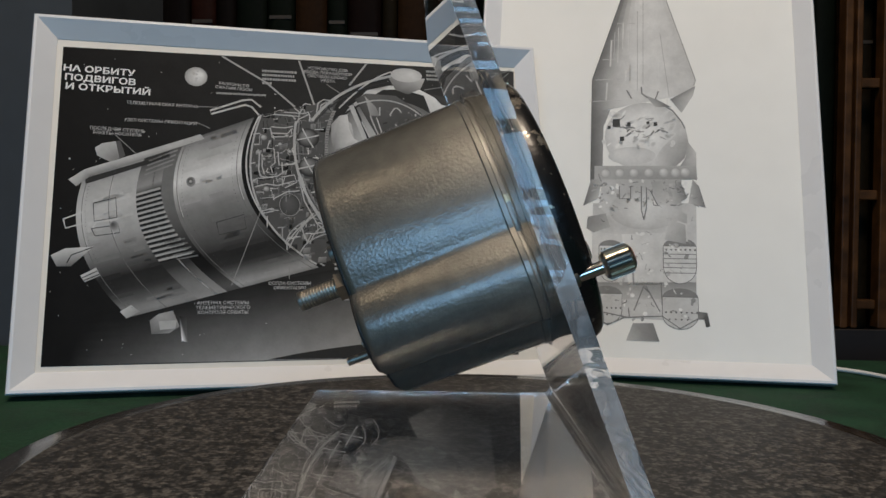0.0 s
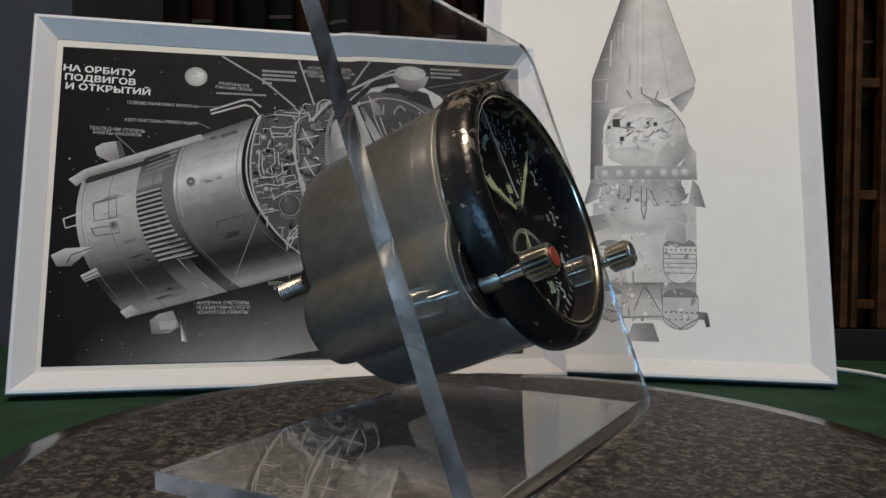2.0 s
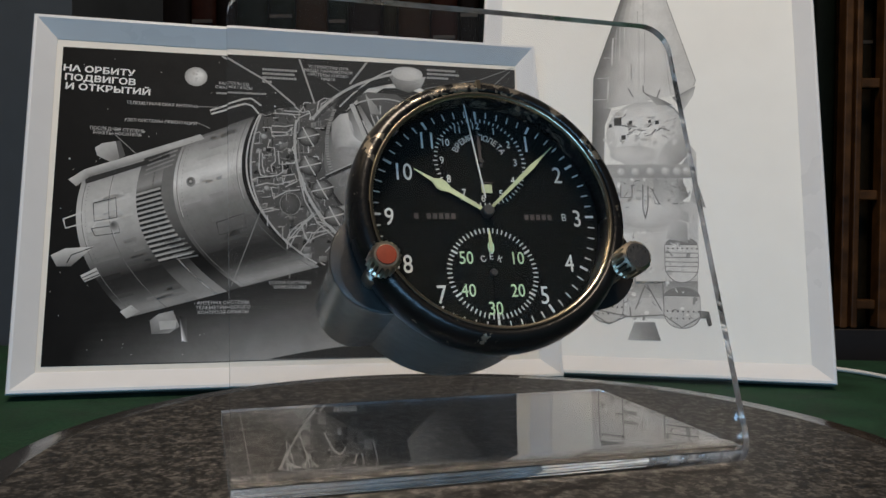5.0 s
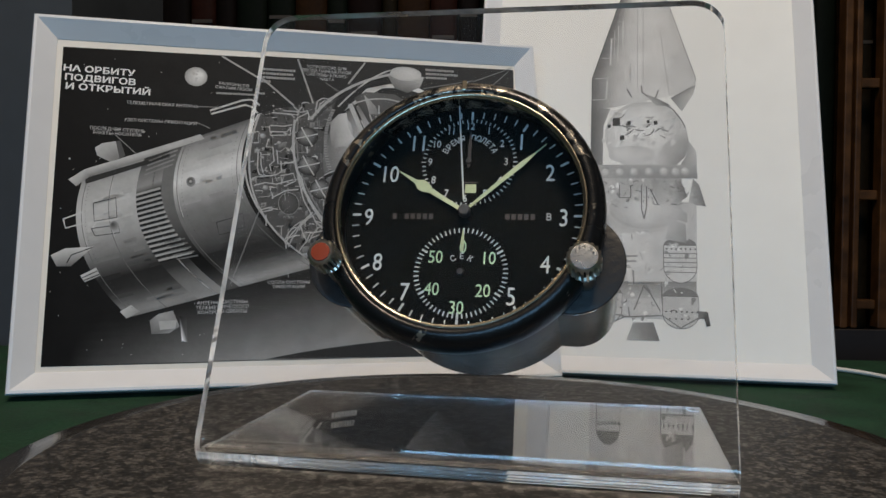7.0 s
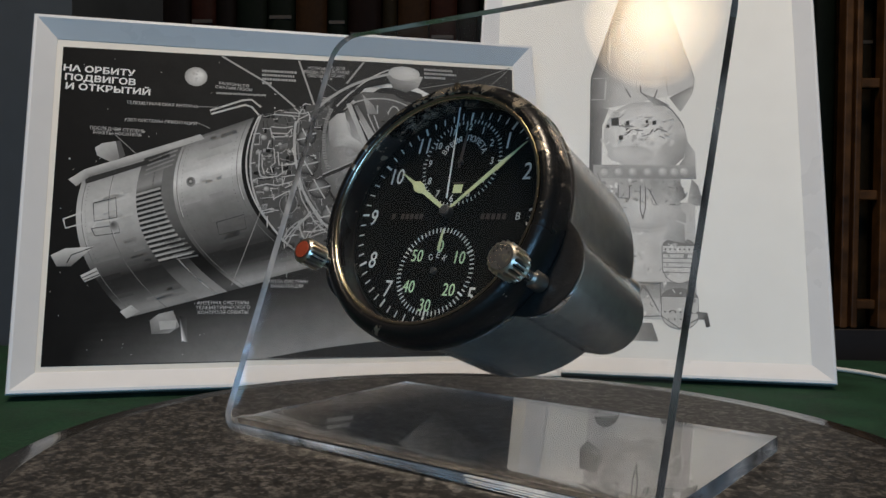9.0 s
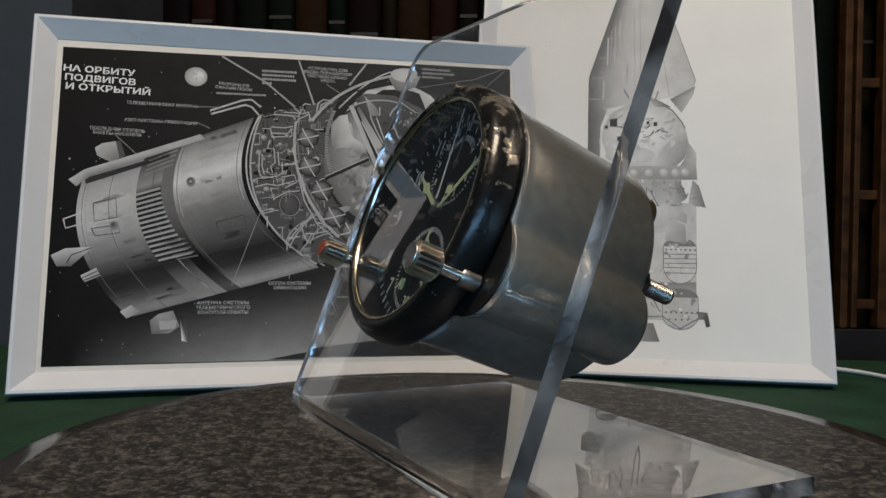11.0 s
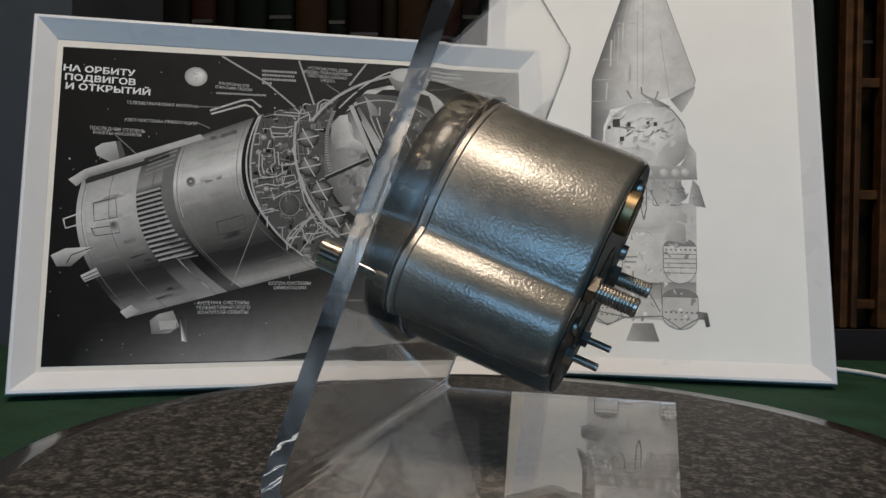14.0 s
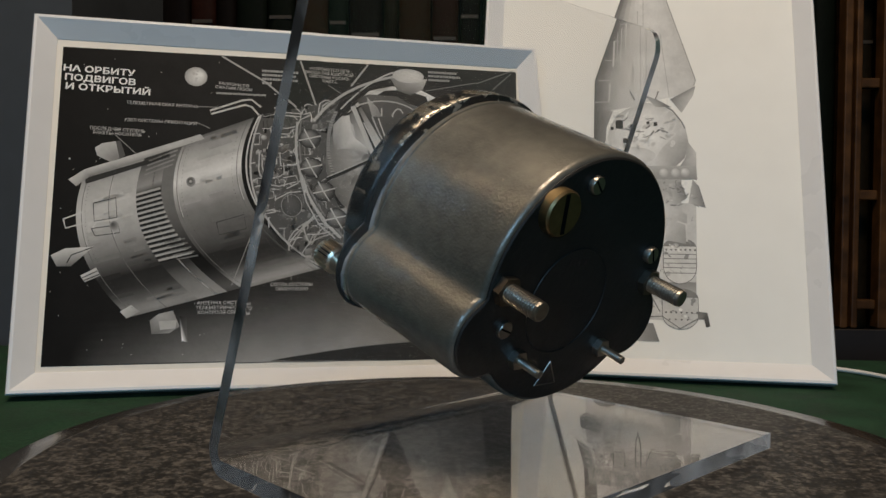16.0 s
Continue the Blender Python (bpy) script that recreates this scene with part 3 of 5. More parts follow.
    flat("thruster_box", p, [(-112.2, 152.1), (-109.6, 152.6), (-106.3, 142.8), (-109.4, 140.5)], 0.10, 11)
    flat("thruster_cone", p, [(-144.5, 80.1), (-137.1, 84.2), (-121.8, 85.4), (-127.7, 79.2), (-133.5, 73.4), (-141.0, 73.4)], [0.5, 0.55, 0.6, 0.3, 0.10, 0.2], 10)
    strokes("thruster_cone_edge", p, [[(-135.7, 75.4), (-133.5, 80.2), (-122.1, 85.0)]], 0.6, 0.03, 11)
    flat("nozzle_block", p, [(-128.0, 68.0), (-119.7, 72.7), (-117.0, 68.0), (-125.4, 64.0)], [0.6, 0.5, 0.3, 0.4], 10)
    strokes("nozzle_block_lines", p, [[(-126.7, 66.7), (-119.0, 70.7)], [(-126.0, 65.0), (-117.7, 68.7)]], 0.6, 0.06, 11)
    flat("nozzle_block", p, [(-105.6, 46.5), (-99.6, 50.4), (-94.5, 46.4), (-101.8, 42.5)], [0.55, 0.5, 0.3, 0.4], 10)
    flat("antenna_box", p, [(-89.0, 41.0), (-84.4, 44.9), (-76.3, 46.8), (-72.2, 37.4), (-77.8, 33.5), (-87.8, 33.0)], [0.25, 0.4, 0.3, 0.25, 0.3, 0.15], 9)
    flat("antenna_box", p, [(-84.0, 40.6), (-73.9, 41.1), (-74.7, 36.1), (-83.2, 35.5)], 0.42, 11)
    flat("blue_stain", p, [(-72.4, 43.4), (-68.5, 42.7), (-67.6, 28.0), (-70.8, 28.7)], (0.02, 0.05, 0.16), 12)
    strokes("loop_antenna", p, [[(-25.7, 179.0), (-31.7, 183.8), (-37.0, 183.1), (-57.1, 175.0), (-56.4, 172.7), (-35.6, 180.0), (-31.4, 178.7), (-27.1, 173.4)]], 1.2, 0.50, 11)

    # instrument ring: dark ground and a tangle of pipes
    ring_top, ring_bot = (-25.7, 173.5), (8.0, 75.1)
    outer = curve(ring_top, (-48.4, 109.3), ring_bot, 24)
    inner = curve((24.6, 187.6), (-5.4, 125.9), (46.6, 85.6), 24)
    flat("instrument_ground", p, outer + inner[::-1], 0.09, 12)
    for i in range(120):
        f, k = r.random() * 0.9, r.randrange(24)
        a, w, h = mixp(outer[k], inner[k], f), r.uniform(1.2, 5.0), r.uniform(1.0, 4.2)
        g = r.choice((0.016, 0.04, 0.08, 0.14, 0.22, 0.32))
        flat("instrument_box", p, [a, (a[0] + w, a[1] + 0.3), (a[0] + w - 0.3, a[1] - h), (a[0] - 0.4, a[1] - h + 0.2)], [g * 1.3, g, g * 0.5, g * 0.8], 13)
    strokes("instrument_edge", p, [outer], 1.2, 0.42, 13)
    ball("round_tank", p, (-8.0, 113.4), 6.3, 7.2, 0.12, 0.06, 14)
    strokes("round_tank_edge", p, [arc((-8.0, 113.4), 6.3, 7.2, 0, 360, 30)], 0.4, 0.3, 15)
    for i in range(260):
        f, s = r.random(), r.random() * 0.86
        a = mixp(outer[int(s * 23)], inner[int(s * 23)], f * 0.95)
        if math.hypot(a[0] - (-8.0, 113.4)[0], a[1] - (-8.0, 113.4)[1]) < 8.5:
            continue
        u, d = r.choice((r.uniform(-25, 15), r.uniform(65, 110))), r.uniform(2.0, 8)
        b = (a[0] + d * math.cos(radians(u)), a[1] - d * math.sin(radians(u)))
        mid = mixp(a, b, 0.5)
        c = (mid[0] + r.uniform(-3, 3), mid[1] + r.uniform(-3, 3))
        line = curve(a, c, b, 6) if i % 2 else [a, (b[0], a[1] + 0.2), b]
        strokes("pipe", p, [line], r.uniform(0.18, 0.6), r.choice((0.02, 0.14, 0.22, 0.34, 0.5, 0.62)), 14 + i % 3)
    strokes("plumbing", p, [[(-26.7, 148.3), (-27.1, 136.2), (-26.0, 132.1), (-22.9, 131.0), (-15.2, 132.4), (-12.4, 134.7), (-12.7, 141.6)], [(-25.0, 146.9), (-25.0, 138.5), (-23.6, 133.3)], [(-22.2, 150.8), (-17.6, 150.6), (-16.9, 141.4), (-19.7, 138.7), (-18.7, 134.5)], [(-15.1, 148.7), (-14.5, 139.6), (-12.4, 139.7), (-4.9, 140.7)], [(-30.6, 159.7), (-26.7, 161.0), (-24.6, 157.6), (-22.2, 159.2)], [(-19.7, 164.4), (-19.0, 158.6), (-6.5, 159.5)], [(-19.7, 161.3), (-9.4, 161.3), (-5.8, 165.0)], [(-19.3, 165.6), (-10.8, 165.2), (-5.4, 166.6)], [(-29.1, 124.9), (-22.2, 126.9), (-15.6, 126.0), (-5.0, 129.3)], [(-31.9, 140.2), (-29.2, 141.0)], [(-13.1, 131.7), (-5.0, 133.4), (-3.6, 128.5), (-11.0, 124.6)], [(-25.3, 109.0), (-18.4, 111.0)], [(-25.3, 107.5), (-17.7, 109.2)], [(-18.2, 174.2), (-6.1, 174.0), (-3.9, 171.4)], [(-11.4, 176.1), (-1.3, 175.9), (1.2, 180.0), (1.9, 176.8)], [(-4.6, 179.3), (0.1, 175.5), (4.8, 177.0)], [(9.6, 176.8), (10.8, 183.7), (14.5, 186.3), (19.3, 185.7)], [(11.4, 175.7), (12.6, 182.1), (15.6, 184.3)], [(-18.4, 116.9), (-9.7, 122.0), (-1.9, 122.9)]], 0.75, 0.46, 18)
    for line in [[(-4.7, 165.1), (-2.1, 171.5), (4.8, 175.4)], [(-0.4, 132.0), (4.0, 115.9), (11.2, 103.4), (21.0, 93.1)], [(-2.5, 132.0), (1.2, 115.9), (8.7, 101.5), (18.8, 92.3)], [(-9.9, 84.1), (-9.9, 88.8), (-5.4, 95.0), (6.7, 108.1)], [(1.2, 91.1), (-0.8, 99.8), (5.3, 106.2)], [(2.2, 88.1), (5.1, 94.4), (15.7, 96.7)], [(-0.8, 101.3), (-1.5, 99.1), (2.3, 90.3)]]:
        strokes("manifold_tube", p, [line], 0.85, 0.42, 21)
    ball("valve", p, (-23.9, 158.0), 2.4, 2.2, 0.5, 0.08, 19, n=14, rings=3)
    ball("valve", p, (-13.7, 153.8), 1.6, 1.4, 0.5, 0.08, 19, n=14, rings=3)
    ball("valve", p, (-7.7, 149.0), 1.5, 1.4, 0.5, 0.08, 19, n=14, rings=3)
    ball("valve", p, (-22.2, 123.5), 2.2, 2.0, 0.5, 0.08, 19, n=14, rings=3)
    ball("valve", p, (-23.9, 143.5), 1.4, 1.3, 0.5, 0.08, 19, n=14, rings=3)
    ball("valve", p, (-9.4, 159.8), 1.6, 1.4, 0.5, 0.08, 19, n=14, rings=3)
    rim = curve((-3.6, 170.2), (-10.7, 125.7), (22.4, 92.8), 20)
    strokes("ring_girder", p, [rim], 1.6, 0.42, 18)
    strokes("ring_girder", p, [[(x + 2.2, z + 0.4) for x, z in rim]], 0.9, 0.2, 18)
    for c in ((3.9, 158.8), (4.7, 139.1), (12.3, 123.3), (19.8, 105.7), (30.3, 95.8)):
        ball("gas_bottle", p, c, 7.0, 6.6, 0.26, 0.02, 19)
        strokes("bottle_straps", p, [curve((c[0] - 7, c[1] - 1.5), (c[0], c[1] + 0.2), (c[0] + 7, c[1] + 2.2)), curve((c[0] - 3.5, c[1] + 6.5), (c[0] - 0.6, c[1]), (c[0] + 3.4, c[1] - 6.5))], 0.85, 0.50, 20)
    strokes("hoses", p, [curve((-8.6, 85.2), (-2.9, 99.8), (10.6, 108.9)), curve((-2.4, 80.9), (1.2, 92.5), (18.9, 95.7)), curve((-10.9, 88.0), (-8.5, 97.9), (1.4, 102.8)), curve((13.3, 82.4), (22.4, 92.8), (26.5, 86.9)), curve((4.0, 88.2), (8.4, 100.0), (15.4, 100.1)), curve((42.5, 103.5), (51.4, 96.8), (43.7, 85.5)), curve((33.5, 106.0), (42.4, 100.5), (36.6, 89.2))], 0.75, 0.38, 21)

    # descent sphere with its open cabin
    sphere = (59.5, 143.2)
    ball("descent_sphere", p, sphere, 46.0, 45.0, 0.48, 0.14, 16, -0.15, 0.45)
    for i in range(40):
        a = (sphere[0] + r.uniform(-36, 26), sphere[1] + r.uniform(-34, 10))
        d = r.uniform(2, 7)
        g = r.choice((0.14, 0.20, 0.28, 0.36, 0.46))
        ball("sphere_mottle", p, a, d, d * r.uniform(0.3, 0.8), g, 0.26, 17, turn=r.uniform(20, 70), n=14, rings=3)
    flat("sphere_shine", p, [(26.5, 175.6), (32.3, 169.9), (34.2, 158.1), (40.3, 151.2), (31.1, 153.2), (24.0, 161.6)], [0.5, 0.5, 0.4, 0.25, 0.2, 0.4], 17)
    flat("sphere_shine", p, [(37.7, 127.0), (45.0, 123.3), (55.6, 111.3), (47.6, 113.8), (40.4, 119.4)], [0.2, 0.5, 0.4, 0.3, 0.3], 17)
    flat("sphere_shine", p, [(19.0, 169.3), (24.7, 175.5), (29.9, 176.6), (30.7, 166.6), (33.5, 160.0), (40.4, 155.2), (41.4, 150.1), (35.8, 149.1), (31.1, 152.8), (24.9, 153.0), (20.1, 150.8), (18.8, 159.4)], [0.3, 0.5, 0.62, 0.6, 0.62, 0.5, 0.3, 0.22, 0.35, 0.4, 0.2, 0.3], 18)
    flat("sphere_shine", p, [(35.0, 135.0), (38.7, 135.5), (40.7, 128.2), (46.0, 121.8), (52.1, 116.2), (50.5, 113.9), (42.6, 119.1), (36.6, 126.6)], [0.3, 0.4, 0.55, 0.5, 0.4, 0.25, 0.2, 0.22], 18)
    flat("cabin_floor", p, [(41.8, 150.9), (52.9, 138.7), (55.4, 144.7), (69.4, 144.3), (74.8, 139.4), (68.4, 123.9), (59.7, 110.6), (52.4, 123.5)], [0.05, 0.08, 0.10, 0.11, 0.10, 0.09, 0.10, 0.07], 20)
    flat("cabin_shell", p, [(28.0, 177.7), (43.6, 194.8), (78.4, 197.6), (101.4, 185.5), (112.1, 165.3), (98.8, 140.5), (82.1, 192.8), (59.0, 199.0)], [0.4, 0.62, 0.7, 0.74, 0.6, 0.4, 0.66, 0.66], 18)
    flat("cabin_dark", p, [(35.0, 187.8), (42.7, 192.3), (62.6, 191.7), (79.5, 180.3), (85.1, 160.1), (75.8, 143.8), (60.6, 144.0), (54.9, 151.0)], [0.08, 0.13, 0.12, 0.09, 0.06, 0.05, 0.04, 0.05], 19)
    flat("cabin_panel", p, [(41.5, 190.6), (48.9, 182.8), (51.3, 176.4), (44.9, 176.5)], [0.4, 0.3, 0.2, 0.3], 20)
    flat("cabin_panel", p, [(70.2, 172.5), (78.1, 175.3), (82.9, 162.5), (75.9, 161.4)], [0.22, 0.15, 0.08, 0.12], 20)
    strokes("cabin_edges", p, [curve((31.1, 181.9), (58.9, 195.7), (79.4, 178.2)), [(51.3, 176.8), (51.5, 183.0)], curve((58.2, 177.2), (62.4, 186.8), (65.9, 179.6)), curve((61.7, 171.3), (67.0, 159.4), (70.4, 149.5)), curve((44.9, 176.5), (49.3, 162.7), (55.7, 151.8))], 1.0, 0.42, 21)
    flat("guide_rail", p, [(30.8, 182.7), (33.8, 183.7), (59.4, 114.0), (57.1, 112.1)], [0.5, 0.45, 0.4, 0.42], 22)
    flat("guide_rail_shade", p, [(33.8, 183.7), (35.6, 182.1), (57.7, 127.5), (56.0, 121.7)], 0.03, 21)
    strokes("thin_rail", p, [[(39.1, 171.8), (54.0, 138.3)], [(49.0, 175.5), (55.7, 153.4)]], 0.8, 0.5, 22)
    strokes("stay_rod", p, [[(14.2, 131.3), (42.7, 145.8)]], 2.2, 0.03, 22)
    strokes("stay_rod", p, [[(14.3, 132.9), (42.8, 147.0)]], 0.6, 0.45, 23)
    for i in range(70):
        a = ((72.9, 163.7)[0] + r.uniform(-17, 13), (72.9, 163.7)[1] + r.uniform(-16, 16))
        strokes("cabin_detail", p, [[a, (a[0] + r.uniform(-3, 3), a[1] + r.uniform(-3, 3))]], r.uniform(0.3, 1.1), r.choice((0.03, 0.12, 0.2, 0.34, 0.5)), 21)
    strokes("ladder_ring", p, [curve((21.4, 179.0), (11.4, 157.1), (18.3, 136.1))], 2.2, 0.28, 21)
    strokes("ladder_ring_rungs", p, [[(x - 1.0, z), (x + 1.0, z + 0.1)] for x, z in curve((21.4, 179.0), (11.4, 157.1), (18.3, 136.1), 24)], 0.4, 0.03, 22)
    strokes("cable_duct", p, [curve((6.6, 171.1), (24.8, 197.8), (63.2, 206.7), 18)], 1.8, 0.42, 22)
    strokes("cable_duct", p, [curve((8.0, 169.6), (27.0, 194.7), (59.1, 201.5), 18)], 0.8, 0.05, 23)
    strokes("cable_duct", p, [curve((24.4, 180.7), (43.8, 203.0), (60.2, 209.1), 14)], 1.0, 0.5, 23)
    flat("dish_side", p, [(58.1, 204.8), (83.5, 205.5), (80.0, 197.7), (71.2, 193.1), (62.8, 195.9)], [0.25, 0.5, 0.3, 0.12, 0.15], 23)
    ball("dish_cap", p, (70.6, 207.2), 10.8, 5.2, 0.64, 0.5, 24, 0.3, 0.2)
    flat("hatch", p, [(88.0, 194.0), (95.9, 192.8), (101.4, 185.5), (93.6, 186.8)], 0.06, 23)
    flat("side_fairing", p, [(100.2, 164.8), (126.4, 141.4), (119.1, 93.8), (87.4, 74.6), (65.6, 85.7)], [0.30, 0.14, 0.08, 0.06, 0.2], 15)

    # leader lines
    for line in ([[(-50.3, 213.2), (-22.8, 196.6), (-4.2, 180.1)], [(-1.3, 213.3), (8.2, 182.3)], [(43.4, 213.8), (31.5, 197.4)]]):
        strokes("leader_line", p, [line], 1.2, 0.36, 24)
    for line in ([[(-64.7, 177.3), (-50.2, 177.3)], [(-65.2, 166.6), (-56.9, 162.7)], [(-112.3, 155.8), (-100.5, 144.5)], [(-25.3, 110.5), (-42.9, 62.0)], [(-8.6, 74.4), (-8.7, 65.8)], [(117.9, 204.2), (146.3, 216.3)], [(129.8, 200.6), (144.0, 213.5)], [(82.3, 197.0), (117.9, 205.0)], [(16.6, 197.3), (25.4, 191.3)]]):
        strokes("leader_line", p, [line], 0.5, 0.26, 24)
    caption(p, "НА ОРБИТУ", (-123.6, 198.2), 5.7, -2.0, TITLE_INK, squeeze=1.28, bold=0.026)
    caption(p, "ПОДВИГОВ", (-122.7, 192.1), 5.7, -2.0, TITLE_INK, squeeze=1.28, bold=0.026)
    caption(p, "И ОТКРЫТИЙ", (-117.8, 185.9), 5.7, -2.0, TITLE_INK, squeeze=1.30, bold=0.026)
    caption(p, "ТЕЛЕМЕТРИЧЕСКАЯ АНТЕННА", (-85.7, 177.4), 2.8, -1.0)
    caption(p, "УЗЕЛ СИСТЕМЫ ОРИЕНТАЦИИ", (-86.4, 165.9), 2.8, -1.0)
    caption(p, "ПОСЛЕДНЯЯ СТУПЕНЬ\nРАКЕТЫ-НОСИТЕЛЯ", (-111.4, 158.1), 2.8, -2.0)
    caption(p, "АНТЕННА СИСТЕМЫ\nТЕЛЕМЕТРИЧЕСКОГО\nКОНТРОЛЯ ОРБИТЫ", (-47.7, 48.2), 2.9, 0.0)
    caption(p, "СОПЛА СИСТЕМЫ\nОРИЕНТАЦИИ", (-8.4, 61.5), 2.8, 0.0)
    caption(p, "БАЛЛОНЫ СО\nСЖАТЫМ ГАЗОМ", (-42.7, 192.2), 2.7, -3.0)
    caption(p, "УСТРОЙСТВО ДЛЯ\nВВОДА ПАРАШЮТНОЙ\nСИСТЕМЫ КОСМО-\nНАВТА", (17.5, 203.9), 2.8, -1.0)
    bars(p, (-53.5, 186.5), (30,), 1.3, 2.4)
    bars(p, (-25.0, 203.7), (21, 20, 22, 6), 1.6, 2.9)
    bars(p, (84.5, 210.2), (20, 22, 14), 1.6, 2.9)
    bars(p, (19.1, 74.4), (14, 15), 1.6, 2.9)
    bars(p, (23.5, 52.1), (14,), 1.0, 2.4)


def drawn(x, y):
    """Drawing units to millimetres on the right sheet."""
    return (0.37005 * x + -0.00137 * y + -420.779, 0.00518 * x + -0.39545 * y + 255.618)


def draw_rocket():
    p = PAPER_RIGHT
    r = random.Random(5)
    top = (0.5, 328.1)
    # nose fairing, shaded from its dark flank
    left = [top, (-35.4, 212.0), (-35.5, 135.2)]
    right = [top, (36.2, 210.4), (36.1, 206.0)]
    pts, tones, faces = [], [], []
    shade = [(0, 0.17), (0.06, 0.24), (0.16, 0.42), (0.26, 0.58), (0.40, 0.68), (0.6, 0.66), (0.85, 0.62), (1, 0.54)]
    for a, b in ((mixp(left[0], left[1], 0.05), mixp(right[0], right[1], 0.05)), (left[1], right[1]), ((-35.4, 186.4), (33.8, 200.4))):
        for k in range(13):
            pts.append(mixp(a, b, k / 12))
            tones.append(ramp_at(shade, k / 12))
    for j in range(2):
        for k in range(12):
            faces.append([j * 13 + k, j * 13 + k + 1, (j + 1) * 13 + k + 1, (j + 1) * 13 + k])
    tone_mesh("nose_fairing", p, pts, faces, tones, 2)
    strokes("fairing_edge", p, [[top, (-35.4, 212.0), (-35.5, 135.2)], [top, (36.2, 210.4), (35.0, 206.0)]], 0.35, 0.12, 4)
    strokes("fairing_ribs", p, [[(-36.7, 195.2), (-15.4, 195.7)], [(-33.0, 211.9), (-14.7, 212.4)], [(-28.3, 227.9), (-14.0, 227.6)], [(-22.9, 243.2), (-11.6, 242.9)], [(-18.1, 256.8), (-5.2, 256.4)]], 0.5, 0.5, 3)
    strokes("fairing_seams", p, [[(0.4, 275.6), (0.2, 207.7)], [(-3.6, 266.5), (-3.7, 203.3)], [(12.2, 247.6), (18.0, 198.6)]], 0.5, 0.46, 3)
    flat("flank", p, [(-35.4, 188.6), (-22.4, 188.4), (-27.0, 175.4), (-27.4, 135.2), (-35.5, 135.2)], [0.16, 0.40, 0.30, 0.26, 0.12], 3)
    flat("fairing_fold", p, [(18.8, 195.9), (36.1, 206.0), (34.1, 198.3), (26.3, 185.5)], [0.20, 0.30, 0.58, 0.50], 5)
    # capsule
    ball("capsule", p, (0.9, 167.9), 27.0, 25.5, 0.84, 0.56, 6, -0.3, 0.2)
    flat("capsule_shade", p, [(28.4, 176.1), (30.5, 164.3), (28.1, 151.8), (21.6, 145.2), (4.6, 145.2), (13.1, 159.4)], [0.62, 0.40, 0.30, 0.34, 0.66, 0.56], 7)
    ball("capsule_belly", p, (-7.5, 153.6), 16.0, 6.5, 0.66, 0.58, 8)
    for i in range(26):
        a = ((-2.9, 175.2)[0] + r.uniform(-21, 21), (-2.9, 175.2)[1] + r.uniform(-8, 7))
        strokes("capsule_detail", p, [curve(a, (a[0] + r.uniform(-2, 3), a[1] + r.uniform(-2, 2)), (a[0] + r.uniform(1, 6), a[1] + r.uniform(-2, 2.5)), 5)], r.uniform(0.4, 1.1), r.choice((0.12, 0.2, 0.3)), 9)
    for c, s in (((-18.1, 178.4), 2.6), ((-9.5, 177.4), 1.2), ((-23.1, 175.0), 1.1), ((8.6, 177.2), 1.3), ((3.6, 178.1), 0.9), ((-14.1, 166.3), 1.5)):
        flat("capsule_port", p, [(c[0] - s, c[1] - s * 1.3), (c[0] + s, c[1] - s), (c[0] + s * 0.9, c[1] + s * 1.2), (c[0] - s, c[1] + s)], 0.07, 10)
    strokes("capsule_rods", p, [[(-11.1, 203.5), (-7.6, 196.8)], [(-0.9, 205.9), (-0.6, 200.7), (3.3, 197.1)], [(10.7, 202.2), (8.7, 196.1)], [(13.3, 191.7), (20.2, 187.3), (26.2, 178.7), (28.4, 173.6)]], 1.0, 0.24, 9)
    flat("capsule_dome_shade", p, [(1.0, 199.7), (10.7, 195.2), (19.5, 189.9), (8.7, 190.1)], [0.4, 0.25, 0.15, 0.45], 8)
    flat("wall_shade", p, [(29.7, 164.3), (35.6, 155.9), (35.6, 135.3), (23.4, 143.5), (28.4, 151.8)], [0.40, 0.56, 0.40, 0.28, 0.34], 5)
    # ball row
    flat("ball_row_ground", p, [(-32.9, 146.1), (35.4, 146.0), (36.0, 136.1), (-32.8, 136.1)], [0.45, 0.42, 0.30, 0.42], 9)
    for x in (1070, 1096, 1122, 1149, 1176, 1197, 1214):
        ball("pressure_ball", p, drawn(x, 305), 3.5, 3.5, 0.68, 0.35, 10)
    # equipment bay
    flat("bay", p, [(-27.4, 136.1), (25.6, 136.1), (25.3, 116.6), (-14.2, 99.4), (-29.5, 116.3)], [0.5, 0.42, 0.45, 0.58, 0.58], 8)
    ball("bay_tank", p, (1.5, 114.1), 24.0, 14.0, 0.72, 0.5, 9, -0.1, 0.1)
    flat("bay_shade", p, [(19.4, 116.6), (28.9, 111.1), (27.9, 90.5), (14.0, 93.0)], [0.60, 0.42, 0.34, 0.52], 10)
    flat("bay_lower", p, [(-33.4, 118.7), (34.9, 119.1), (34.7, 89.8), (-34.2, 96.8)], [0.48, 0.52, 0.62, 0.60], 3)
    flat("fin", p, [(-35.1, 136.1), (-27.4, 136.1), (-30.3, 122.0), (-40.2, 117.0), (-38.0, 124.9)], [0.30, 0.45, 0.5, 0.14, 0.2], 9)
    flat("fin", p, [(33.0, 136.1), (37.0, 131.2), (41.1, 115.9), (29.8, 119.1)], [0.40, 0.28, 0.18, 0.50], 9)
    flat("bay_box", p, [(5.3, 134.5), (15.9, 135.3), (17.9, 118.2), (9.0, 117.3)], [0.36, 0.44, 0.60, 0.54], 11)
